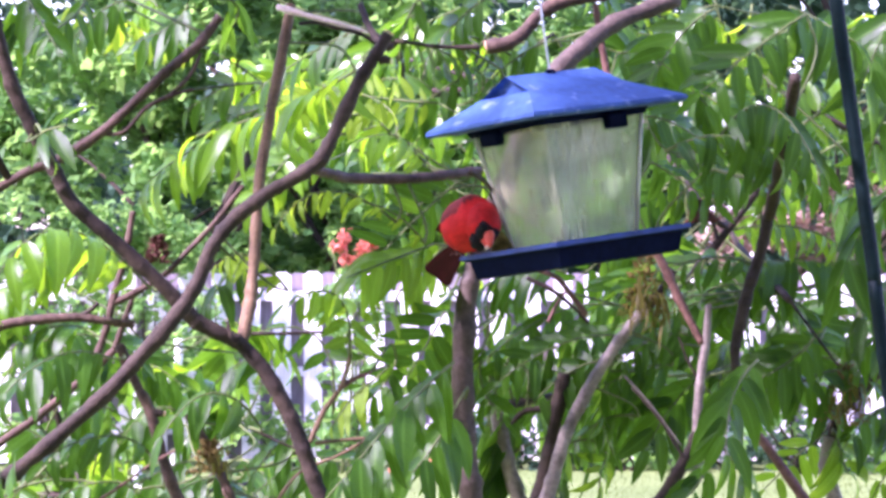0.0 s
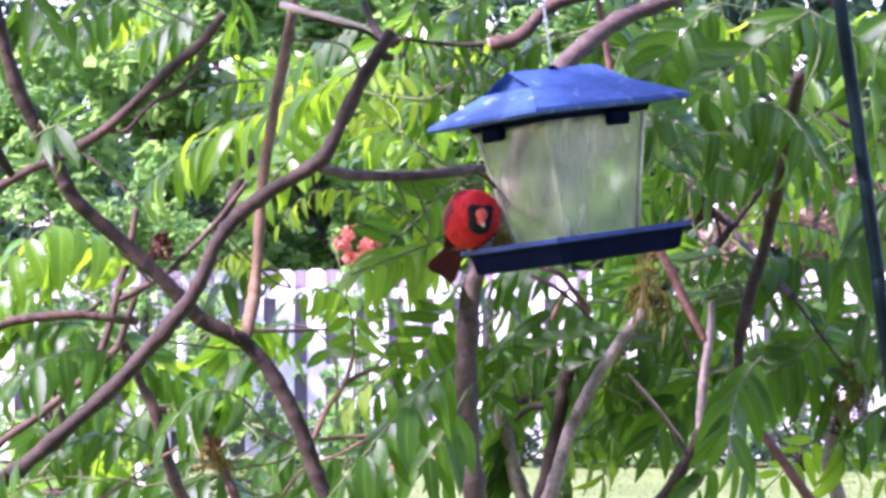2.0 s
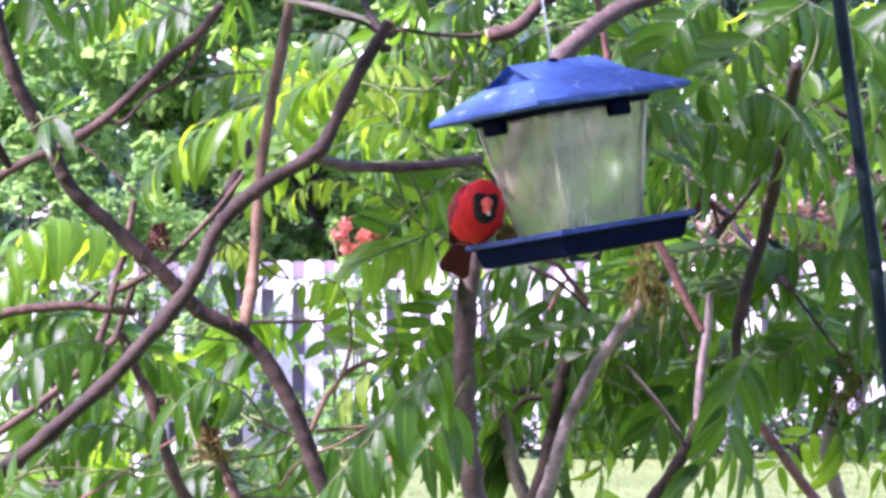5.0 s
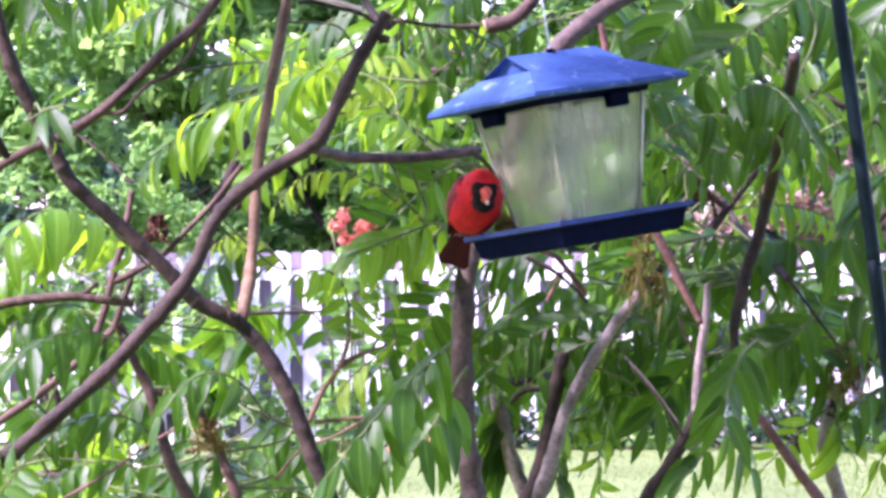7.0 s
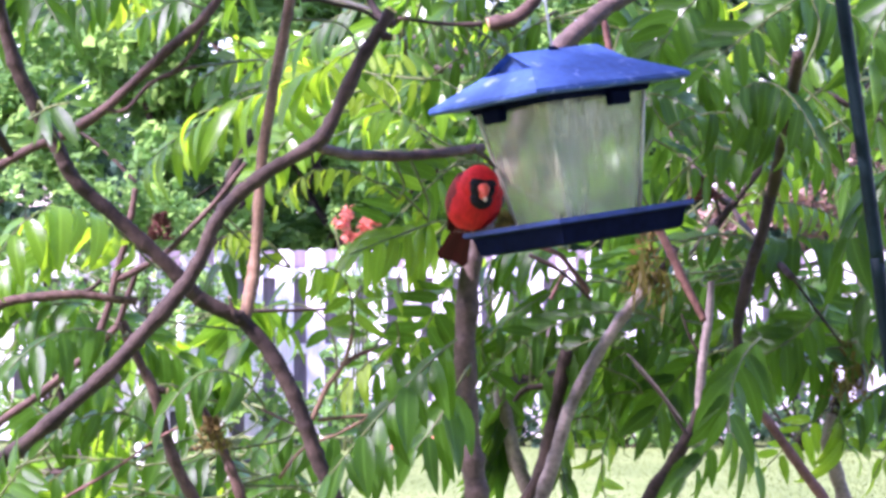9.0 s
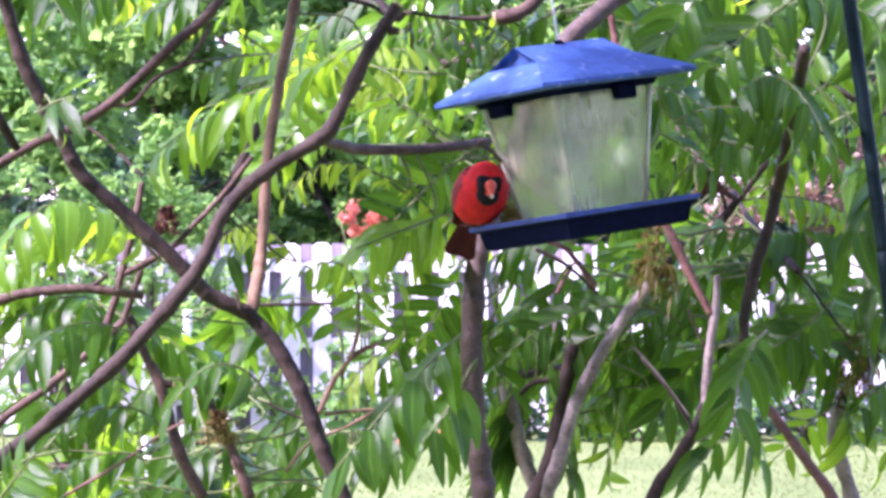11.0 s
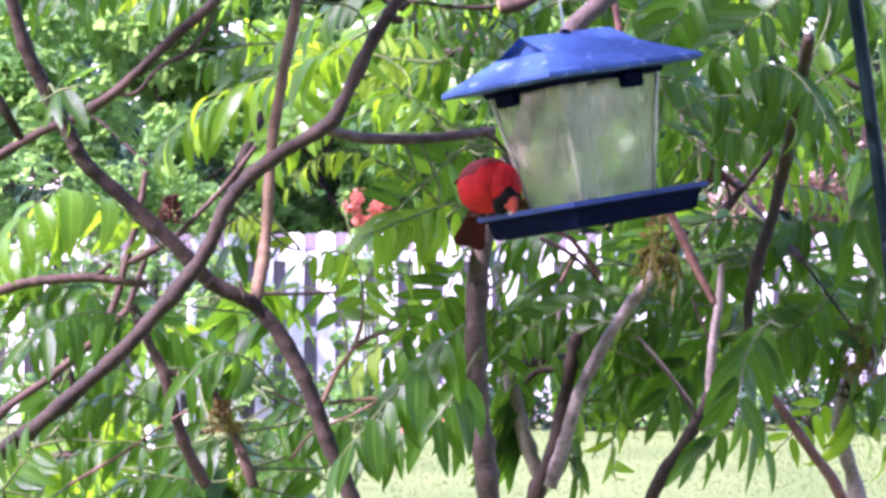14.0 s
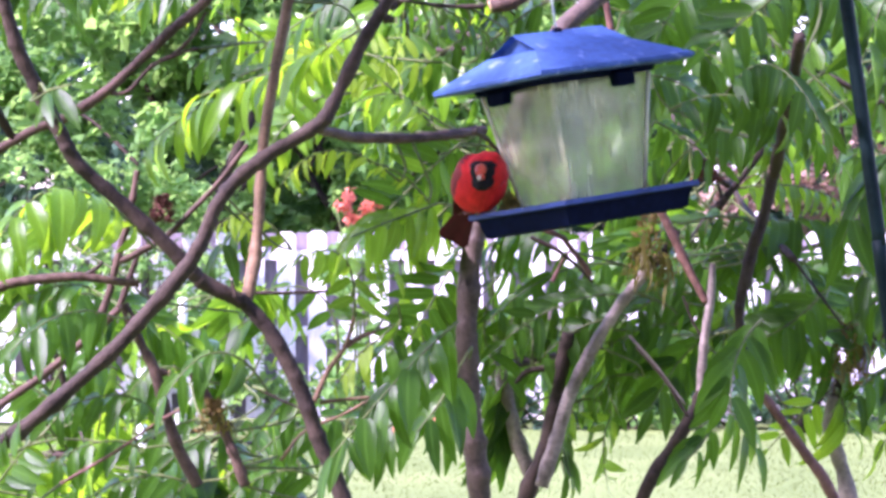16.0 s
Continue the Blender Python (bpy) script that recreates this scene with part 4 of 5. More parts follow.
branch("twig", sumac_a, [(-0.253, 4.7, 1.448), (-0.209, 4.7, 1.448), (-0.154, 4.7, 1.45)], 0.0026, 0.0018, bark)
branch("twig", sumac_f, [(0.204, 5.1, 1.467), (0.177, 5.1, 1.503), (0.161, 5.1, 1.521), (0.133, 5.1, 1.531)], 0.0048, 0.0028, bark_red)
branch("twig", sumac_g, [(0.256, 5.05, 1.382), (0.292, 5.05, 1.342), (0.335, 5.05, 1.285)], 0.0015, 0.0012, bark_pale)
branch("twig", sumac_h, [(0.483, 5.02, 1.489), (0.51, 5.02, 1.453), (0.551, 5.02, 1.397)], 0.0022, 0.0016, bark)
branch("twig", sumac_a, [(-0.164, 4.66, 1.307), (-0.132, 4.66, 1.311), (-0.099, 4.66, 1.314)], 0.0026, 0.0018, bark_tan)
branch("twig", sumac_a, [(-0.225, 4.9, 1.217), (-0.193, 4.9, 1.256), (-0.139, 4.9, 1.28), (-0.099, 4.9, 1.303)], 0.0024, 0.0018, bark_tan)
branch("twig", sumac_c, [(-0.254, 4.75, 1.324), (-0.216, 4.75, 1.305), (-0.173, 4.75, 1.288)], 0.0018, 0.0014, bark)
branch("twig", sumac_g, [(0.332, 5.06, 1.437), (0.344, 5.06, 1.405), (0.361, 5.06, 1.374)], 0.002, 0.0016, bark)
branch("twig", sumac_f, [(0.12, 5.12, 1.52), (0.156, 5.12, 1.502), (0.184, 5.12, 1.48), (0.208, 5.12, 1.456)], 0.003, 0.0026, bark)
branch("twig", sumac_f, [(0.151, 5.14, 1.456), (0.164, 5.14, 1.484), (0.176, 5.14, 1.5)], 0.003, 0.002, bark_red)
frond(sumac_a, mature, (-0.491, 4.42, 1.698), (-0.479, 4.41, 1.703), (-0.457, 4.4, 1.707), 2, 0.054, 0.13, 60)
frond(sumac_a, mature, (-0.489, 4.43, 1.694), (-0.483, 4.42, 1.68), (-0.474, 4.42, 1.663), 1, 0.044, 0.42, 30)
frond(sumac_d, mature, (-0.603, 5.2, 1.931), (-0.573, 5.15, 1.887), (-0.545, 5.1, 1.844), 4, 0.053, 0.64, 30)
frond(sumac_d, mature, (-0.524, 5.3, 1.931), (-0.543, 5.25, 1.894), (-0.587, 5.2, 1.866), 4, 0.052, 0.68, 20)
frond(sumac_d, mature, (-0.322, 5.4, 1.938), (-0.308, 5.45, 1.916), (-0.345, 5.5, 1.877), 4, 0.052, 0.68, 20)
frond(sumac_d, lime, (-0.555, 5.9, 1.957), (-0.495, 5.95, 1.928), (-0.428, 6, 1.908), 5, 0.066, 0.95, 5)
frond(sumac_d, lime, (-0.641, 6.1, 1.981), (-0.579, 6.05, 1.949), (-0.513, 6, 1.918), 5, 0.059, 0.9, 15)
frond(sumac_a, young, (-0.114, 4.76, 1.794), (-0.212, 4.82, 1.749), (-0.333, 4.88, 1.712), 8, 0.093, 0.92, 4)
frond(sumac_a, young, (-0.267, 5, 1.716), (-0.336, 4.97, 1.7), (-0.402, 4.95, 1.652), 6, 0.089, 0.85, 12)
frond(sumac_a, lime, (-0.248, 5.1, 1.756), (-0.209, 5.12, 1.797), (-0.166, 5.15, 1.79), 4, 0.082, 0.95, 0)
frond(sumac_b, mature, (-0.103, 4.85, 1.857), (-0.17, 4.9, 1.83), (-0.264, 4.95, 1.771), 7, 0.060, 0.47, 40)
frond(sumac_b, mature, (-0.285, 5.05, 1.793), (-0.319, 5.07, 1.782), (-0.36, 5.1, 1.756), 4, 0.048, 0.34, 65)
frond(sumac_b, lime, (-0.005, 5.25, 1.774), (-0.083, 5.28, 1.782), (-0.163, 5.3, 1.796), 7, 0.038, 0.25, 80)
frond(sumac_b, lime, (-0.073, 5.1, 1.724), (-0.113, 5.1, 1.752), (-0.146, 5.1, 1.732), 4, 0.037, 0.5, 60)
frond(sumac_b, lime, (-0.065, 5.12, 1.725), (-0.073, 5.16, 1.758), (-0.115, 5.2, 1.785), 4, 0.034, 0.3, 80)
frond(sumac_b, young, (-0.029, 5.1, 1.68), (-0.064, 5.07, 1.719), (-0.119, 5.05, 1.71), 5, 0.062, 0.95, 10)
frond(sumac_b, young, (-0.017, 5.2, 1.679), (-0.05, 5.2, 1.715), (-0.098, 5.2, 1.697), 4, 0.051, 0.95, 5)
frond(sumac_e, mature, (0.024, 5.25, 1.808), (-0.009, 5.28, 1.788), (-0.055, 5.3, 1.752), 4, 0.064, 0.17, 80)
frond(sumac_e, mature, (-0.074, 5.2, 1.864), (-0.009, 5.25, 1.853), (0.07, 5.3, 1.81), 7, 0.060, 0.51, 40)
frond(sumac_e, mature, (0.066, 5.3, 1.931), (0.016, 5.32, 1.891), (-0.034, 5.35, 1.825), 6, 0.063, 0.38, 60)
frond(sumac_e, mature, (0.149, 5.3, 1.864), (0.1, 5.35, 1.838), (0.033, 5.4, 1.777), 6, 0.062, 0.34, 65)
frond(sumac_e, mature, (0.075, 5.35, 1.867), (0.109, 5.38, 1.844), (0.147, 5.4, 1.799), 4, 0.057, 0.42, 50)
frond(sumac_e, mature, (-0.033, 5.2, 1.923), (-0.054, 5.2, 1.882), (-0.062, 5.2, 1.833), 4, 0.053, 0.42, 60)
frond(sumac_e, young, (0.033, 5.45, 1.78), (-0.001, 5.47, 1.768), (-0.04, 5.5, 1.726), 4, 0.059, 0.4, 60)
frond(sumac_b, lime, (-0.023, 4.82, 1.566), (-0.061, 4.81, 1.604), (-0.106, 4.8, 1.621), 3, 0.024, 0.8, 20)
frond(sumac_b, lime, (-0.061, 4.8, 1.594), (-0.151, 4.76, 1.635), (-0.219, 4.72, 1.585), 7, 0.037, 0.97, 0)
frond(sumac_e, young, (-0.012, 4.92, 1.566), (-0.062, 4.88, 1.547), (-0.128, 4.85, 1.521), 6, 0.063, 0.6, 42)
frond(sumac_e, mature, (0.027, 5.1, 1.648), (-0.009, 5.1, 1.636), (-0.053, 5.1, 1.608), 4, 0.057, 0.17, 80)
frond(sumac_e, mature, (0.02, 5, 1.651), (-0.036, 4.97, 1.601), (-0.088, 4.95, 1.548), 6, 0.062, 0.1, 86)
frond(sumac_e, young, (0.007, 5.05, 1.568), (-0.032, 5.03, 1.532), (-0.071, 5, 1.509), 4, 0.056, 0.5, 70)
frond(sumac_e, young, (0.016, 5.35, 1.591), (0.05, 5.38, 1.57), (0.058, 5.4, 1.515), 4, 0.058, 0.3, 80)
frond(sumac_b, young, (-0.124, 4.86, 1.41), (-0.141, 4.83, 1.496), (-0.211, 4.8, 1.485), 7, 0.049, 0.75, 25)
frond(sumac_b, young, (-0.128, 4.88, 1.44), (-0.108, 4.89, 1.478), (-0.07, 4.9, 1.471), 3, 0.048, 0.5, 60)
frond(sumac_b, mature, (-0.147, 4.9, 1.34), (-0.17, 4.9, 1.44), (-0.262, 4.9, 1.443), 4, 0.047, 0.68, 30)
frond(sumac_e, mature, (0.024, 5.02, 1.524), (-0.009, 5.01, 1.45), (-0.063, 5, 1.36), 8, 0.069, 0.08, 88)
frond(sumac_e, young, (-0.066, 5.2, 1.491), (-0.054, 5.2, 1.434), (-0.029, 5.2, 1.361), 6, 0.067, 0.08, 85)
frond(sumac_e, young, (0.048, 5.2, 1.434), (0.007, 5.2, 1.402), (-0.041, 5.2, 1.369), 5, 0.062, 0.35, 75)
frond(sumac_e, mature, (0.178, 5.2, 1.527), (0.114, 5.22, 1.532), (0.057, 5.25, 1.501), 6, 0.078, 0.92, 8)
frond(sumac_f, mature, (0.082, 5.3, 1.507), (0.099, 5.32, 1.465), (0.137, 5.35, 1.427), 5, 0.058, 0.21, 80)
frond(sumac_e, mature, (0.016, 5.3, 1.366), (0.041, 5.32, 1.382), (0.1, 5.35, 1.423), 5, 0.046, 0.26, 75)
frond(sumac_f, mature, (0.286, 5.35, 1.472), (0.168, 5.25, 1.47), (0.049, 5.15, 1.389), 8, 0.064, 0.61, 28)
frond(sumac_f, mature, (0.268, 5.2, 1.434), (0.178, 5.18, 1.427), (0.08, 5.15, 1.371), 7, 0.060, 0.42, 50)
frond(sumac_f, mature, (0.249, 5.15, 1.403), (0.185, 5.15, 1.387), (0.12, 5.15, 1.33), 6, 0.053, 0.38, 60)
frond(sumac_f, mature, (0.097, 5.2, 1.402), (0.081, 5.2, 1.369), (0.064, 5.2, 1.304), 4, 0.056, 0.42, 60)
frond(sumac_e, mature, (0.015, 4.62, 1.413), (-0.058, 4.56, 1.345), (-0.144, 4.5, 1.246), 8, 0.079, 0.73, 6)
frond(sumac_e, mature, (0.02, 5.15, 1.403), (0.009, 5.15, 1.322), (-0.001, 5.15, 1.242), 5, 0.081, 0.68, 30)
frond(sumac_e, mature, (0.064, 5.2, 1.434), (0.056, 5.18, 1.37), (0.088, 5.15, 1.322), 3, 0.066, 0.51, 50)
frond(sumac_b, lime, (-0.099, 5, 1.375), (-0.126, 5, 1.352), (-0.153, 5, 1.313), 4, 0.044, 0.7, 30)
frond(sumac_b, mature, (-0.063, 5, 1.407), (-0.079, 5, 1.375), (-0.11, 5, 1.344), 4, 0.054, 0.51, 40)
frond(sumac_c, young, (-0.392, 4.85, 1.506), (-0.498, 4.75, 1.584), (-0.576, 4.66, 1.52), 8, 0.095, 0.94, 4)
frond(sumac_c, young, (-0.523, 5.05, 1.508), (-0.586, 5.05, 1.524), (-0.649, 5.05, 1.453), 6, 0.081, 0.9, 10)
frond(sumac_c, lime, (-0.212, 4.96, 1.502), (-0.263, 4.96, 1.55), (-0.309, 4.95, 1.538), 5, 0.046, 0.93, 5)
frond(sumac_c, mature, (-0.238, 5.05, 1.508), (-0.284, 5.03, 1.532), (-0.322, 5, 1.485), 5, 0.061, 0.72, 15)
frond(sumac_c, mature, (-0.499, 5.05, 1.449), (-0.554, 5.05, 1.449), (-0.61, 5.05, 1.413), 5, 0.067, 0.9, 10)
frond(sumac_c, mature, (-0.437, 4.74, 1.415), (-0.499, 4.68, 1.42), (-0.559, 4.62, 1.373), 7, 0.065, 0.7, 12)
frond(sumac_c, mature, (-0.384, 4.72, 1.292), (-0.441, 4.69, 1.315), (-0.529, 4.66, 1.28), 6, 0.057, 0.59, 20)
frond(sumac_c, mature, (-0.249, 4.66, 1.349), (-0.305, 4.63, 1.371), (-0.358, 4.6, 1.317), 5, 0.069, 0.68, 22)
frond(sumac_c, mature, (-0.243, 5, 1.391), (-0.267, 5, 1.407), (-0.314, 5, 1.375), 4, 0.049, 0.59, 25)
frond(sumac_c, young, (-0.28, 5.1, 1.412), (-0.25, 5.12, 1.396), (-0.227, 5.15, 1.33), 5, 0.042, 0.6, 50)
frond(sumac_c, mature, (-0.204, 5, 1.297), (-0.228, 5, 1.289), (-0.259, 5, 1.25), 3, 0.058, 0.59, 30)
frond(sumac_c, mature, (-0.285, 5.05, 1.232), (-0.339, 5.03, 1.237), (-0.4, 5, 1.195), 5, 0.061, 0.59, 25)
frond(sumac_c, mature, (-0.415, 4.9, 1.233), (-0.474, 4.88, 1.242), (-0.548, 4.85, 1.205), 6, 0.059, 0.59, 25)
frond(sumac_c, mature, (-0.533, 5, 1.281), (-0.565, 5, 1.305), (-0.604, 5, 1.328), 4, 0.058, 0.51, 40)
frond(sumac_c, mature, (-0.36, 5.1, 1.261), (-0.4, 5.1, 1.245), (-0.464, 5.1, 1.213), 5, 0.055, 0.51, 40)
frond(sumac_c, mature, (-0.176, 5.1, 1.245), (-0.224, 5.1, 1.245), (-0.28, 5.1, 1.197), 5, 0.055, 0.59, 30)
frond(sumac_c, mature, (-0.554, 4.42, 1.213), (-0.532, 4.41, 1.242), (-0.507, 4.4, 1.273), 5, 0.048, 0.05, 70)
frond(sumac_c, mature, (-0.354, 4.9, 1.187), (-0.423, 4.9, 1.194), (-0.5, 4.9, 1.156), 5, 0.058, 0.51, 30)
frond(sumac_c, mature, (-0.173, 5, 1.18), (-0.236, 5, 1.195), (-0.314, 5, 1.148), 5, 0.059, 0.51, 30)
frond(sumac_h, mature, (0.365, 4.72, 1.708), (0.424, 4.66, 1.742), (0.483, 4.6, 1.653), 8, 0.063, 0.73, 12)
frond(sumac_h, mature, (0.482, 4.78, 1.87), (0.422, 4.74, 1.829), (0.336, 4.7, 1.762), 7, 0.069, 0.3, 45)
frond(sumac_i, mature, (0.471, 4.9, 1.889), (0.511, 4.88, 1.868), (0.558, 4.85, 1.836), 5, 0.097, 0.95, 5)
frond(sumac_g, young, (0.522, 5.2, 1.742), (0.557, 5.22, 1.769), (0.595, 5.25, 1.799), 5, 0.057, 0.4, 70)
frond(sumac_i, mature, (0.643, 4.95, 1.896), (0.601, 4.93, 1.848), (0.563, 4.9, 1.755), 6, 0.087, 0.59, 20)
frond(sumac_i, mature, (0.657, 5, 1.783), (0.615, 4.97, 1.75), (0.581, 4.95, 1.672), 5, 0.074, 0.59, 25)
frond(sumac_g, mature, (0.379, 5, 1.894), (0.332, 5, 1.857), (0.289, 5, 1.79), 6, 0.069, 0.26, 65)
frond(sumac_g, mature, (0.247, 5.1, 1.836), (0.301, 5.07, 1.826), (0.371, 5.05, 1.761), 6, 0.065, 0.34, 55)
frond(sumac_g, lime, (0.473, 5.5, 1.937), (0.456, 5.5, 1.86), (0.421, 5.5, 1.791), 5, 0.056, 0.4, 70)
frond(sumac_g, young, (0.289, 5.45, 1.925), (0.342, 5.47, 1.91), (0.395, 5.5, 1.86), 6, 0.059, 0.5, 50)
frond(sumac_h, mature, (0.291, 4.72, 1.686), (0.378, 4.69, 1.704), (0.461, 4.66, 1.655), 8, 0.062, 0.9, 6)
frond(sumac_h, mature, (0.278, 4.95, 1.741), (0.313, 4.95, 1.734), (0.36, 4.95, 1.706), 4, 0.060, 0.42, 50)
frond(sumac_g, mature, (0.292, 5.05, 1.682), (0.331, 5.05, 1.659), (0.387, 5.05, 1.619), 6, 0.053, 0.34, 60)
frond(sumac_g, mature, (0.36, 5, 1.665), (0.404, 4.97, 1.664), (0.464, 4.95, 1.633), 5, 0.054, 0.51, 40)
frond(sumac_g, young, (0.416, 5.2, 1.589), (0.506, 5.18, 1.592), (0.575, 5.15, 1.561), 8, 0.048, 0.96, 2)
frond(sumac_h, mature, (0.363, 5.25, 1.522), (0.465, 5.2, 1.543), (0.575, 5.15, 1.537), 8, 0.100, 0.95, 5)
frond(sumac_h, mature, (0.378, 5.15, 1.5), (0.443, 5.15, 1.508), (0.532, 5.15, 1.468), 6, 0.063, 0.68, 20)
frond(sumac_i, mature, (0.639, 4.92, 1.648), (0.589, 4.89, 1.616), (0.531, 4.86, 1.509), 7, 0.087, 0.68, 15)
frond(sumac_i, mature, (0.661, 5.15, 1.524), (0.628, 5.15, 1.5), (0.58, 5.15, 1.435), 5, 0.071, 0.59, 25)
frond(sumac_g, mature, (0.439, 5.1, 1.54), (0.375, 5.1, 1.548), (0.295, 5.1, 1.524), 6, 0.045, 0.51, 40)
frond(sumac_g, mature, (0.427, 5.15, 1.484), (0.362, 5.15, 1.484), (0.274, 5.15, 1.435), 7, 0.049, 0.42, 45)
frond(sumac_g, mature, (0.362, 5.15, 1.435), (0.306, 5.15, 1.435), (0.241, 5.15, 1.387), 7, 0.047, 0.47, 45)
frond(sumac_h, mature, (0.515, 5.15, 1.411), (0.459, 5.15, 1.411), (0.394, 5.15, 1.371), 6, 0.056, 0.51, 40)
frond(sumac_h, mature, (0.408, 4.66, 1.415), (0.371, 4.61, 1.367), (0.359, 4.55, 1.297), 6, 0.073, 0.78, 25)
frond(sumac_h, mature, (0.425, 5.23, 1.396), (0.495, 5.19, 1.391), (0.565, 5.15, 1.318), 7, 0.075, 0.68, 20)
frond(sumac_g, mature, (0.371, 5.2, 1.372), (0.332, 5.18, 1.338), (0.291, 5.15, 1.274), 5, 0.075, 0.53, 55)
frond(sumac_f, mature, (0.245, 5.15, 1.406), (0.227, 5.15, 1.339), (0.245, 5.15, 1.266), 7, 0.053, 0.26, 75)
frond(sumac_f, mature, (0.33, 5.15, 1.395), (0.274, 5.15, 1.387), (0.209, 5.15, 1.347), 6, 0.051, 0.51, 40)
frond(sumac_f, mature, (0.282, 5.15, 1.322), (0.226, 5.18, 1.313), (0.178, 5.2, 1.263), 5, 0.049, 0.51, 40)
frond(sumac_f, young, (0.24, 5.2, 1.263), (0.226, 5.18, 1.228), (0.229, 5.15, 1.173), 5, 0.053, 0.2, 85)
frond(sumac_i, mature, (0.661, 5.15, 1.435), (0.612, 5.15, 1.427), (0.556, 5.15, 1.371), 6, 0.064, 0.68, 20)
frond(sumac_i, mature, (0.659, 5.2, 1.329), (0.615, 5.18, 1.321), (0.572, 5.15, 1.274), 5, 0.063, 0.64, 25)
frond(sumac_i, young, (0.564, 5.15, 1.29), (0.572, 5.15, 1.258), (0.58, 5.15, 1.242), 2, 0.083, 0.9, 20)
frond(sumac_i, young, (0.542, 5.25, 1.285), (0.509, 5.25, 1.253), (0.468, 5.25, 1.211), 4, 0.045, 0.4, 70)
frond(sumac_g, mature, (0.345, 4.7, 1.274), (0.332, 4.68, 1.254), (0.309, 4.65, 1.233), 3, 0.060, 0.59, 40)
frond(sumac_i, young, (0.661, 5.15, 1.258), (0.636, 5.15, 1.242), (0.612, 5.15, 1.201), 3, 0.053, 0.6, 50)
frond(sumac_f, mature, (0.066, 5.35, 1.314), (0.083, 5.35, 1.264), (0.104, 5.35, 1.214), 4, 0.058, 0.59, 40)
frond(sumac_f, young, (0.182, 5.3, 1.275), (0.169, 5.3, 1.233), (0.182, 5.3, 1.167), 3, 0.052, 0.6, 50)
frond(sumac_g, mature, (0.515, 5.15, 1.371), (0.564, 5.15, 1.387), (0.612, 5.15, 1.371), 5, 0.053, 0.59, 30)
frond(sumac_f, mature, (0.086, 5.3, 1.287), (0.074, 5.3, 1.242), (0.064, 5.3, 1.192), 4, 0.080, 0.75, 40)
frond(sumac_f, mature, (0.182, 5.3, 1.258), (0.169, 5.3, 1.217), (0.174, 5.3, 1.167), 3, 0.070, 0.7, 50)
frond(sumac_h, mature, (0.375, 4.7, 1.289), (0.389, 4.7, 1.267), (0.404, 4.7, 1.245), 2, 0.077, 0.75, 40)
frond(sumac_c, mature, (-0.391, 5.3, 1.325), (-0.437, 5.3, 1.32), (-0.478, 5.3, 1.267), 5, 0.068, 0.75, 30)
frond(sumac_c, mature, (-0.487, 5.35, 1.323), (-0.526, 5.32, 1.324), (-0.573, 5.3, 1.283), 5, 0.068, 0.75, 30)
frond(sumac_d, mature, (-0.466, 5.4, 1.938), (-0.517, 5.4, 1.913), (-0.567, 5.4, 1.858), 6, 0.059, 0.6, 40)
frond(sumac_d, mature, (-0.632, 5.3, 1.931), (-0.623, 5.3, 1.889), (-0.64, 5.3, 1.839), 5, 0.058, 0.6, 40)
frond(sumac_d, mature, (-0.395, 5.6, 1.944), (-0.422, 5.6, 1.909), (-0.483, 5.6, 1.883), 6, 0.055, 0.6, 40)
frond(sumac_d, mature, (-0.253, 5.2, 1.768), (-0.286, 5.2, 1.756), (-0.326, 5.2, 1.744), 5, 0.053, 0.5, 50)
frond(sumac_f, mature, (0.26, 5.2, 1.41), (0.227, 5.2, 1.369), (0.203, 5.2, 1.32), 5, 0.056, 0.3, 80)
frond(sumac_f, mature, (0.303, 5.25, 1.368), (0.254, 5.25, 1.343), (0.213, 5.25, 1.285), 5, 0.054, 0.3, 75)
frond(sumac_g, mature, (0.349, 5.2, 1.467), (0.325, 5.2, 1.434), (0.276, 5.2, 1.402), 5, 0.050, 0.2, 80)
frond(sumac_h, mature, (0.526, 5.1, 1.436), (0.494, 5.1, 1.404), (0.439, 5.1, 1.372), 5, 0.060, 0.3, 75)
frond(sumac_e, mature, (0.015, 4.85, 1.342), (-0.008, 4.82, 1.301), (-0.04, 4.8, 1.261), 4, 0.079, 0.75, 30)
frond(sumac_f, mature, (0.103, 5.3, 1.325), (0.086, 5.3, 1.275), (0.071, 5.3, 1.221), 4, 0.084, 0.75, 30)
frond(sumac_e, mature, (-0.063, 4.95, 1.276), (-0.086, 4.93, 1.254), (-0.12, 4.9, 1.225), 3, 0.068, 0.75, 30)
fill_fronds(sumac_c, mature, 9, (-0.9, 5.3, 1.05), (-0.42, 7.2, 1.3), 11, (0.06, 0.085))
fill_fronds(sumac_c, young, 8, (-0.85, 5.5, 1.1), (-0.36, 7.0, 1.44), 19, (0.06, 0.085))
fill_fronds(sumac_c, mature, 14, (-0.72, 5.2, 1.1), (-0.3, 6.2, 1.28), 22, (0.06, 0.085))
fill_fronds(sumac_c, mature, 9, (-0.62, 5.4, 1.08), (-0.2, 6.6, 1.2), 26, (0.06, 0.085))
fill_fronds(sumac_c, mature, 9, (-0.85, 5.3, 1.36), (-0.55, 6.5, 1.56), 28, (0.06, 0.085))
fill_fronds(sumac_g, mature, 7, (0.28, 5.35, 1.45), (0.5, 6.2, 1.53), 29, (0.06, 0.085))
fill_fronds(sumac_h, mature, 9, (0.28, 5.6, 1.48), (0.47, 6.6, 1.85), 23, (0.065, 0.09))
fill_fronds(sumac_h, mature, 9, (0.28, 5.2, 1.45), (0.46, 6.2, 1.85), 13, (0.065, 0.09))
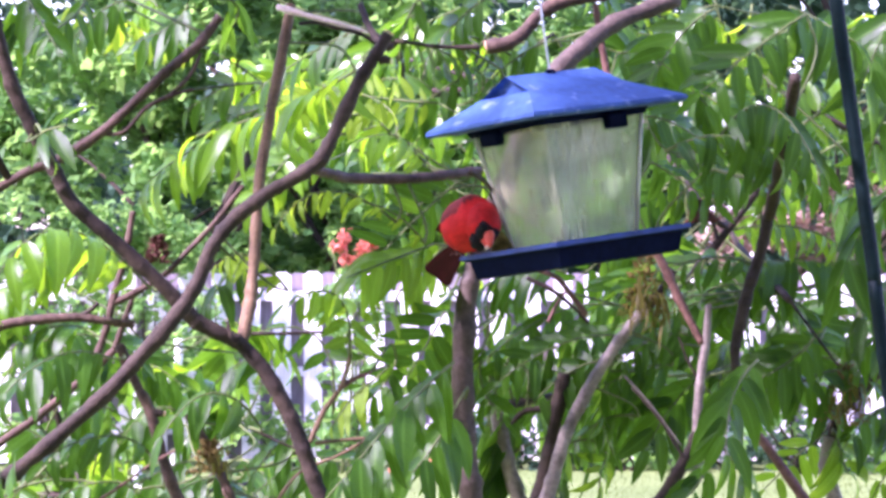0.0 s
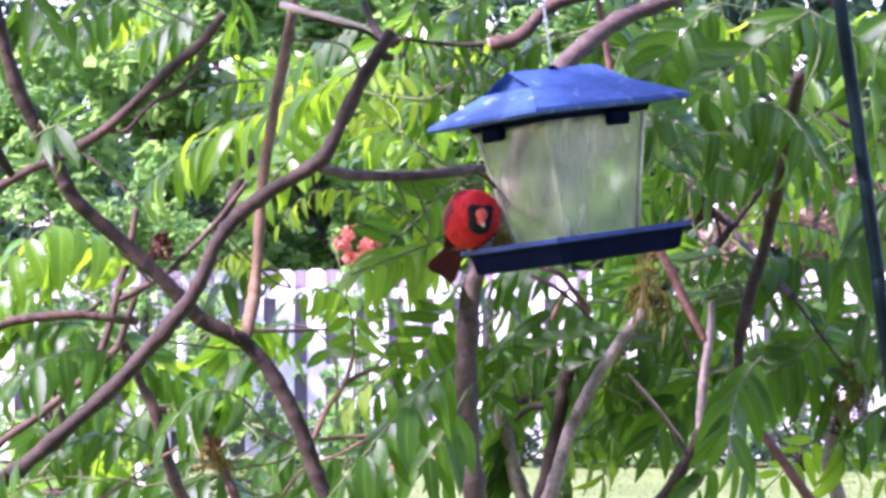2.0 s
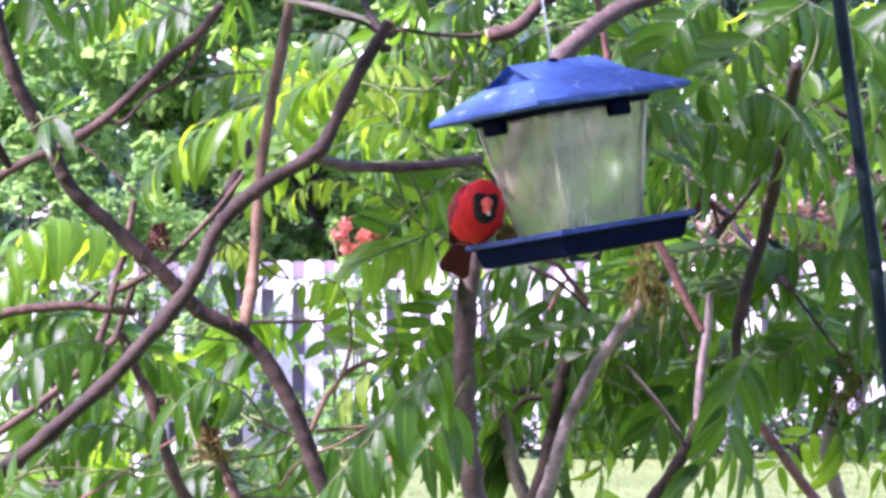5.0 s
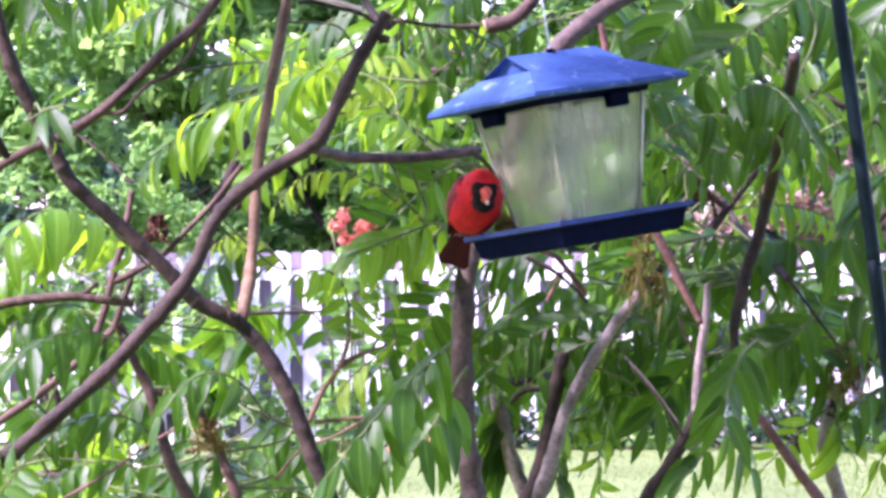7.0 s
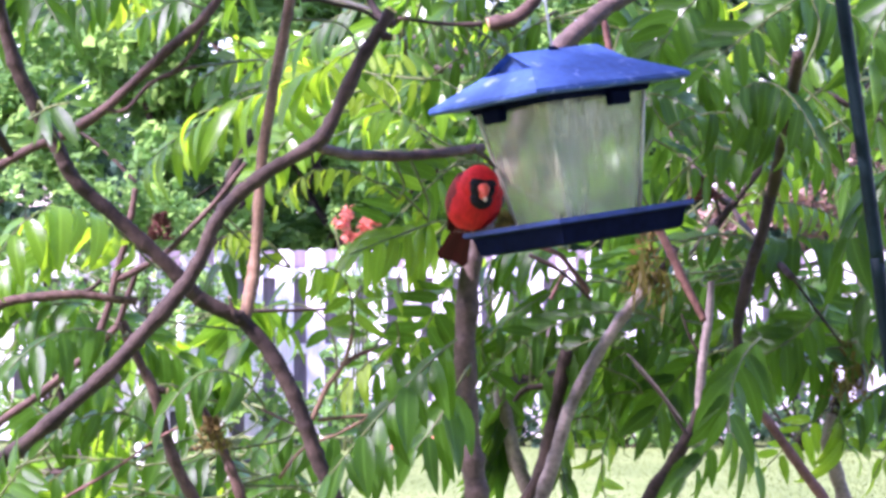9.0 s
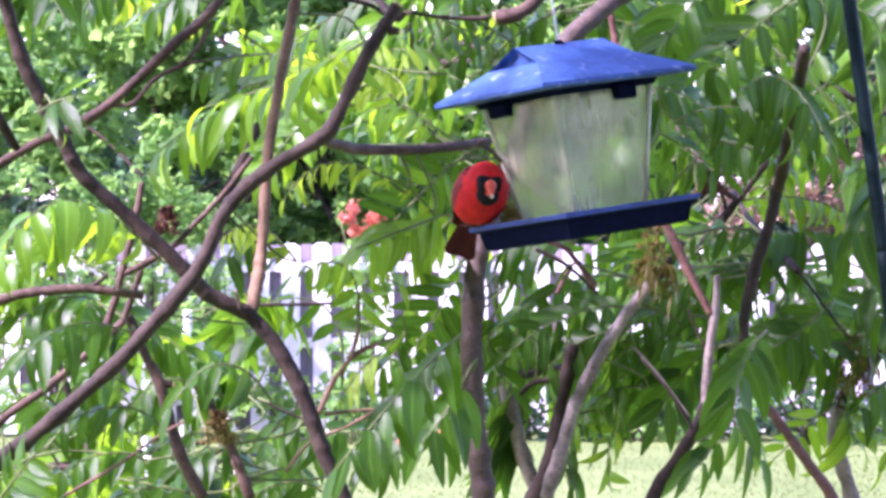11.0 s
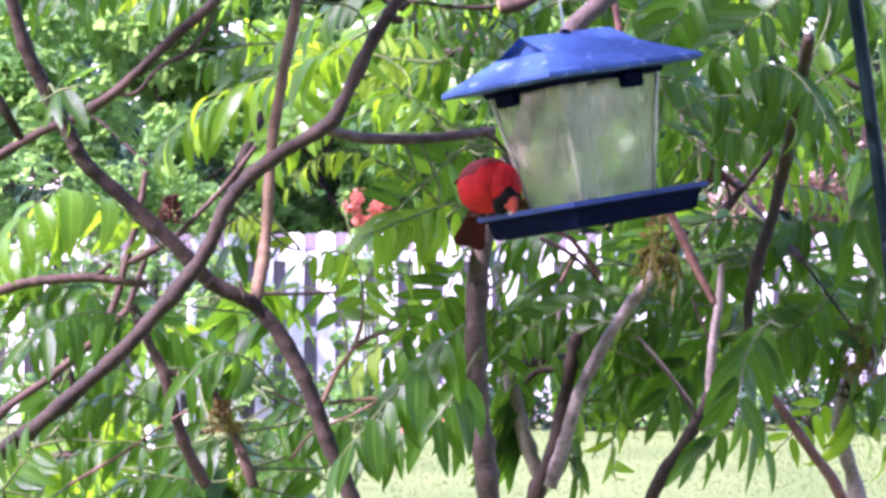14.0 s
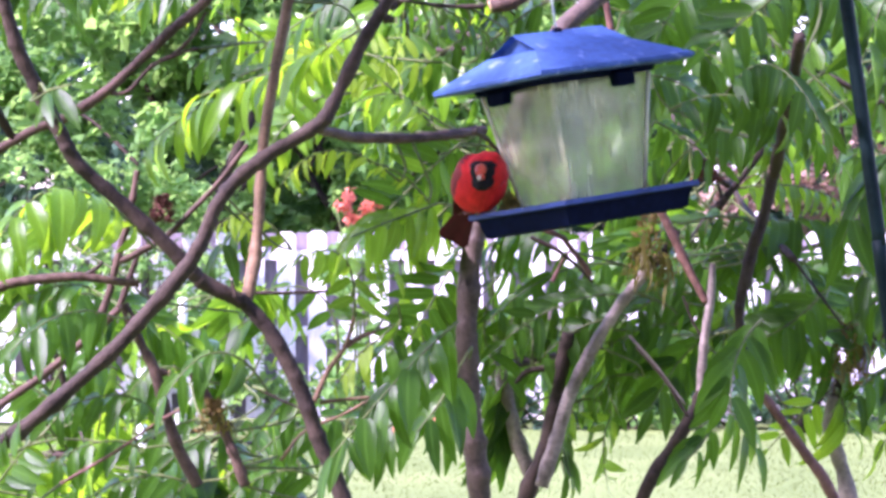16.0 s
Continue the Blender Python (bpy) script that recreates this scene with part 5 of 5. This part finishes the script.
fill_fronds(sumac_i, mature, 6, (0.66, 5.3, 1.5), (0.82, 6.2, 1.85), 27, (0.065, 0.09))
fill_fronds(sumac_f, mature, 12, (0.05, 5.3, 1.32), (0.45, 6.3, 1.43), 14, (0.06, 0.085))
fill_fronds(sumac_e, young, 9, (-0.25, 5.6, 1.62), (0.1, 6.8, 1.98), 24)
fill_fronds(sumac_e, mature, 10, (-0.2, 5.4, 1.7), (0.25, 6.6, 1.98), 15)
fill_fronds(sumac_i, mature, 9, (0.25, 5.2, 1.75), (0.72, 6.4, 2.0), 16, (0.065, 0.09))
fill_fronds(sumac_i, young, 4, (0.25, 5.5, 1.7), (0.72, 6.6, 2.0), 20)
fill_fronds(sumac_i, mature, 9, (0.42, 5.3, 1.4), (0.74, 6.2, 1.5), 21, (0.065, 0.09))
fill_fronds(sumac_d, young, 2, (-0.72, 5.3, 1.85), (-0.3, 6.6, 2.0), 17)
fill_fronds(sumac_b, young, 3, (-0.2, 5.5, 1.68), (0.05, 6.6, 1.85), 18)

# crown overhead, added out of view to shade the stems, feeder and bird
fill_fronds(sumac_b, mature, 18, (-1.9, 3.4, 1.9), (-1.0, 4.8, 2.6), 36, (0.08, 0.11))
fill_fronds(sumac_d, mature, 14, (-1.5, 4.4, 2.3), (-0.8, 5.4, 2.9), 37, (0.08, 0.11))
fill_fronds(sumac_a, mature, 20, (-1.0, 3.7, 2.1), (-0.2, 5.0, 2.9), 32, (0.08, 0.11))
fill_fronds(sumac_e, mature, 24, (-0.4, 3.7, 2.15), (0.9, 6.0, 2.9), 33, (0.08, 0.11))
fill_fronds(sumac_a, mature, 22, (-0.95, 3.9, 2.1), (0.1, 4.9, 2.6), 34, (0.08, 0.11))
fill_fronds(sumac_e, mature, 16, (-0.62, 4.25, 2.12), (-0.1, 4.75, 2.35), 35, (0.08, 0.1))


def flower_head(tree, at, material, length, r0, seed, name="flower_head", label=""):
    """A ragged upright panicle of many little grains."""
    r, verts, faces = random.Random(seed), [], []
    for _ in range(170):
        s = r.random()
        a, w = r.uniform(0, 6.28), r0 * (1 - 0.7 * s) * r.uniform(0.3, 1.1)
        c = Vector((math.cos(a) * w, math.sin(a) * w, (s - 0.4) * length))
        g, k = r.uniform(0.002, 0.005), len(verts)
        d = Vector((math.cos(a), math.sin(a), r.uniform(-0.2, 1))).normalized()
        u = d.orthogonal().normalized() * g * 0.6
        w2 = d.cross(u)
        verts += [c - d * g, c + u, c + w2, c - u, c - w2, c + d * g * 2.2]
        for i in range(4):
            p, q = k + 1 + i, k + 1 + (i + 1) % 4
            faces += [(k, q, p), (k + 5, p, q)]
    part(name, mesh_of(name, verts, faces, material, False), tree, label, Matrix.Translation(Vector(at) - tree.location))


def withered_spray(tree, at, length, count, seed):
    """Limp, narrow, withered yellow bracts drooping from a spent flower head."""
    r, verts, faces = random.Random(seed), [], []
    for _ in range(count):
        a, L, wide = r.uniform(0, 6.28), length * r.uniform(0.5, 1.1), r.uniform(0.0014, 0.003)
        out, start = Vector((math.cos(a), math.sin(a), 0)), Vector((r.gauss(0, 0.012), r.gauss(0, 0.01), r.gauss(0, 0.012)))
        cross, k, lift = Vector((-out.y, out.x, r.uniform(-0.5, 0.5))).normalized(), len(verts), r.uniform(-0.1, 0.5)
        for i in range(6):
            u = i / 5
            c = start + out * L * 0.55 * math.sin(1.4 * u) + Vector((0, 0, L * (lift * u - 1.1 * u * u)))
            half = wide * math.sin(math.pi * min(1, u * 0.9 + 0.1)) + 0.0004
            verts += [c - cross * half, c + cross * half]
        faces += [(k + 2 * i, k + 2 * i + 1, k + 2 * i + 3, k + 2 * i + 2) for i in range(5)]
    part("withered_bract", mesh_of("withered_bract", verts, faces, withered), tree, "limp yellow withered bracts", Matrix.Translation(Vector(at) - tree.location))


withered = leaf_material("withered_yellow_bract", (0.07, 0.06, 0.012), (0.22, 0.2, 0.03), (0.3, 0.28, 0.03), 0.6, 0.4)
withered_spray(sumac_f, (0.281, 5.06, 1.504), 0.055, 34, 71)
withered_spray(sumac_f, (0.3, 5.06, 1.481), 0.045, 22, 72)
withered_spray(sumac_i, (0.581, 5.12, 1.36), 0.04, 26, 73)
withered_spray(sumac_c, (-0.309, 4.86, 1.277), 0.022, 16, 74)
flower_head(sumac_f, (0.285, 5.08, 1.50), husk, 0.085, 0.034, 1, label="withered yellow-brown flower head")
flower_head(sumac_c, (-0.315, 4.88, 1.275), husk, 0.045, 0.022, 2, label="withered yellow-brown flower head")
flower_head(sumac_i, (0.575, 5.15, 1.345), husk, 0.09, 0.034, 3, label="withered yellow-brown flower head")
flower_head(sumac_g, (0.372, 5.18, 1.612), husk_red, 0.03, 0.02, 4, label="dry dark red fruit head")
flower_head(sumac_c, (-0.385, 4.88, 1.555), husk_red, 0.035, 0.02, 5, label="dry dark red fruit head")


# Bent white tube in place of a bare branch whitened by the sun.
def pale_branch():
    p = tagged(new("pale_branch_tube"), "bent white tube for a pale sunlit branch, standing in the lawn", "pipe")
    p.location = (-0.75, 9.0, 0)
    v, f = tube(curve_points([(0, 0, -0.02), (0.0, 0, 0.5), (-0.01, 0, 1.1), (0.01, 0, 1.215), (0.04, 0, 1.248), (0.072, 0, 1.265), (0.092, 0, 1.306), (0.093, 0, 1.36)], 8), 0.0125, 0.0105, 12, 0.0)
    part("pipe", mesh_of("pipe", v, f, white_wood), p)


pale_branch()


def hook_pole():
    p = tagged(new("shepherd_hook_pole"), "dark green metal garden pole standing in the lawn", "pole")
    p.location = (0.773, 4.7, 0)
    v, f = tube(curve_points([(0.01, 0, -0.1), (-0.085, 0, 0.6), (-0.2, 0, 1.44), (-0.211, 0, 1.53), (-0.256, 0, 1.855), (-0.28, 0, 2.05), (-0.3, 0, 2.3)]), 0.0098, 0.0092, 14, 0.01)
    part("shaft", mesh_of("shaft", v, f, pole_paint), p)
    v, f = tube(curve_points([(-0.3, 0, 2.3), (-0.29, 0, 2.42), (-0.39, 0, 2.52), (-0.53, 0.03, 2.52), (-0.615, 0.06, 2.44), (-0.63, 0.08, 2.36)]), 0.0092, 0.008, 12, 0.01)
    part("hook", mesh_of("hook", v, f, pole_paint), p)


hook_pole()


def pot(name, x, y, r, h, material, label):
    t = tagged(new(name), label, "plant pot")
    t.location = (x, y, 0)
    bm = bmesh.new()
    ring = lambda rr, z: [(rr * math.cos(a * math.pi / 10), rr * math.sin(a * math.pi / 10), z) for a in range(20)]
    loft(bm, [ring(r * 0.7, -0.01), ring(r * 0.95, h * 0.8), ring(r * 1.08, h * 0.8), ring(r * 1.08, h), ring(r * 0.95, h), ring(r * 0.9, h * 0.85)])
    part("pot", from_bm("pot", bm, material, False), t)
    clumps = [((0, 0, h * 1.3), (r * 1.5, r * 1.4, h * 0.55))]
    part("plant", leaf_cloud(clumps, 130, 0.07, int(x * 100) + 900, far_leaf, "plant"), t)


pot("terracotta_pot", -0.39, 27.3, 0.10, 0.15, terracotta, "small terracotta pot with a plant by the fence")
pot("terracotta_pot", -0.03, 27.0, 0.09, 0.13, terracotta, "small terracotta pot with a plant by the fence")
pot("dark_pot", -0.18, 27.2, 0.17, 0.17, dark_soil, "black plastic planter with a plant by the fence")


def shrub(name, x, y, w, h, count, seed, material, label, low=0.0, size=0.08, group=""):
    s = tree_root(name, (x, y, 0), label, "shrub", group)
    r = random.Random(seed)
    for k in range(6):
        tip = Vector((r.uniform(-w, w) * 0.7, r.uniform(-0.2, 0.2), h * r.uniform(0.6, 0.95)))
        v, f = tube(curve_points([(r.gauss(0, 0.04), r.gauss(0, 0.04), -0.02), tuple(tip * 0.5), tuple(tip)], 4), 0.014, 0.004, 6)
        part("stem", mesh_of("stem", v, f, bark), s)
    clumps = [((r.uniform(-w, w), r.uniform(-0.25, 0.25), r.uniform(low + 0.1, h)), (r.uniform(0.15, 0.3), 0.2, r.uniform(0.12, 0.22))) for _ in range(int(8 + 14 * w))]
    part("foliage", leaf_cloud(clumps, count, size, seed + 1, material, "foliage"), s)
    return s


shrub("garden_shrub", -2.7, 27.3, 0.8, 1.0, 900, 41, far_leaf, "leafy green shrub before the fence", group="shrubs by the fence")
shrub("garden_shrub", -3.1, 27.8, 0.6, 2.1, 1500, 46, far_leaf, "tall leafy green shrub before the fence", group="shrubs by the fence", low=0.6)
shrub("garden_shrub", -2.25, 27.9, 0.35, 1.95, 900, 47, far_leaf, "tall leafy green shrub before the fence", group="shrubs by the fence", low=0.9)
shrub("garden_shrub", -1.75, 27.7, 0.33, 1.5, 700, 48, far_leaf, "leafy green shrub before the fence", group="shrubs by the fence", low=0.3)
shrub("garden_shrub", -1.2, 27.6, 0.5, 0.45, 500, 42, far_leaf, "low leafy green shrub before the fence", group="shrubs by the fence")
shrub("garden_shrub", 1.4, 27.7, 0.7, 0.4, 600, 43, far_leaf, "low leafy green shrub before the fence", group="shrubs by the fence")
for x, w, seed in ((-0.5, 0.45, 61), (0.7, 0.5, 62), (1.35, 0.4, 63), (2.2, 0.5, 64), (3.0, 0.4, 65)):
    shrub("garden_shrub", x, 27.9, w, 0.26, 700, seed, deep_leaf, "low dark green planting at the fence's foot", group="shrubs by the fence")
shrub("garden_shrub", 2.7, 27.3, 0.6, 0.9, 700, 44, far_leaf, "leafy green shrub before the fence", group="shrubs by the fence")
shrub("russet_shrub", 2.75, 29.4, 0.75, 2.5, 1700, 45, russet_leaf, "russet brown-leaved shrub behind the fence", 1.5, 0.09)


def flowering_plant():
    s = tree_root("flowering_plant", (-0.68, 27.3, 0), "tall plant with orange-red blooms by the fence", "plant")
    r = random.Random(9)
    for k in range(4):
        v, f = tube(curve_points([(0.05 * k - 0.08, 0, -0.02), (0.03 * k, 0.02, 0.9), (0.09 * k - 0.16, 0, 1.72)], 5), 0.012, 0.005, 6)
        part("stem", mesh_of("stem", v, f, stalk_green), s)
    part("foliage", leaf_cloud([((0, 0, 1.2), (0.3, 0.2, 0.4)), ((0, 0, 0.5), (0.3, 0.2, 0.4))], 260, 0.1, 91, far_leaf, "foliage"), s)
    for x, z in ((-0.07, 1.80), (0.08, 1.70), (-0.04, 1.62), (0.15, 1.74), (-0.10, 1.72), (0.04, 1.59)):
        part("bloom", leaf_cloud([((x, -0.1, z), (0.06, 0.05, 0.05))], 26, 0.065, int(x * 1000) + 300, petal, "bloom"), s, "orange-red bloom")


flowering_plant()


def garden_arbor():
    """A white frame glimpsed beyond the fence."""
    g = tagged(new("garden_arbor"), "white painted wooden garden frame beyond the fence", "garden arbor")
    g.location = (2.42, 30.0, 0)
    for x in (-0.17, 0.17):
        bm = bmesh.new()
        box(bm, x, 0, 1.02, 0.05, 0.05, 2.06, 0.004)
        part("post", from_bm("post", bm, white_wood, False), g)
    for z in (2.03, 1.86):
        bm = bmesh.new()
        box(bm, 0, 0, z, 0.46, 0.035, 0.07, 0.004)
        part("crossbar", from_bm("crossbar", bm, white_wood, False), g)


garden_arbor()

far_tree(-4.6, 32.5, 3.3, 1.5, 1.5, 6000, 51, far_leaf, "leafy green maple behind the fence")
far_tree(-2.6, 31.3, 4.5, 1.5, 1.4, 9000, 52, far_leaf, "leafy green maple behind the fence")
far_tree(-1.75, 30.1, 4.6, 1.7, 1.1, 8000, 58, far_leaf, "leafy green maple behind the fence")
far_tree(-1.0, 30.6, 3.0, 1.6, 0.9, 6500, 59, far_leaf, "small leafy green maple behind the fence")
far_tree(-0.6, 31.8, 4.6, 1.5, 1.4, 11000, 53, far_leaf, "leafy green maple behind the fence")
far_tree(1.5, 32.2, 6.4, 1.9, 1.4, 5000, 54, far_leaf, "leafy green maple behind the fence")
far_tree(3.6, 32.6, 6.2, 2.0, 1.4, 5000, 55, far_leaf, "leafy green maple behind the fence")
far_tree(5.4, 33.0, 6.4, 1.7, 1.5, 3500, 56, far_leaf, "leafy green maple behind the fence")


def far_woods():
    r = random.Random(77)
    clumps = [((r.uniform(-16, 16), r.uniform(37, 44), r.uniform(0.3, 9) * r.uniform(0.3, 1)), (r.uniform(0.8, 1.6), 1.0, r.uniform(0.6, 1.3))) for _ in range(260)]
    tagged(part("far_woods", leaf_cloud(clumps, 90000, 0.24, 78, deep_leaf, "far_woods")), "dense woodland far behind the fence, leaves coloured as in shade", "woods", kind="stuff")


far_woods()
the_feeder = feeder()
the_bird, bird_torso, bird_head, bird_tail = bird()


def seed_heap():
    r, verts, faces = random.Random(21), [], []
    for _ in range(420):
        while True:
            q = Vector((r.uniform(-1, 1), r.uniform(-1, 1), r.uniform(0, 1)))
            if q.length < 1:
                break
        c = Vector((q.x * 0.016, q.y * 0.016, q.z * 0.046))
        g, k = 0.0035, len(verts)
        d = Vector((r.gauss(0, 1), r.gauss(0, 1), r.gauss(0, 0.6))).normalized()
        u = d.orthogonal().normalized() * g * 0.5
        w = d.cross(u)
        verts += [c - d * g, c + u, c + w, c - u, c - w, c + d * g]
        for i in range(4):
            a, b = k + 1 + i, k + 1 + (i + 1) % 4
            faces += [(k, b, a), (k + 5, a, b)]
    return tagged(part("seed_heap", mesh_of("seed_heap", verts, faces, seed_mat, False)), "mottled heap of mixed seed on the feeder tray", "bird seed")


the_seed = seed_heap()
grass()


def motions():
    walk(the_feeder, [(t, hung(x, z, lean)) for t, x, z, lean in FEEDER_ROWS])
    walk(the_seed, [(t, hung(x, z, lean) @ pose(-0.078, 0.06, -0.246)) for t, x, z, lean in FEEDER_ROWS])
    walk(the_bird, [(t, perch(lean, x, z)) for t, x, z, lean in FEEDER_ROWS])
    walk(bird_torso, [(t, pose(0.006 - 0.0001 * lean, -0.008, 0.037, 0, lean, 0) @ pose(0, 0, 0, 34 + 0.8 * max(0, lean - 6), 0, 28)) for t, lean, *_ in BIRD_ROWS])
    walk(bird_head, [(t, pose(at[0] + 0.006 - 0.0009 * min(lean, 14), at[1], at[2], 0, roll, 0) @ pose(0, 0, 0, 0, 0, aside - 12) @ pose(0, 0, 0, down, 0, 0)) for t, lean, at, (down, roll, aside), _ in BIRD_ROWS])
    walk(bird_tail, [(t, pose(-0.005, 0.02, 0.013, 40, 6 + swing, 0)) for t, _, _, _, swing in BIRD_ROWS])


motions()
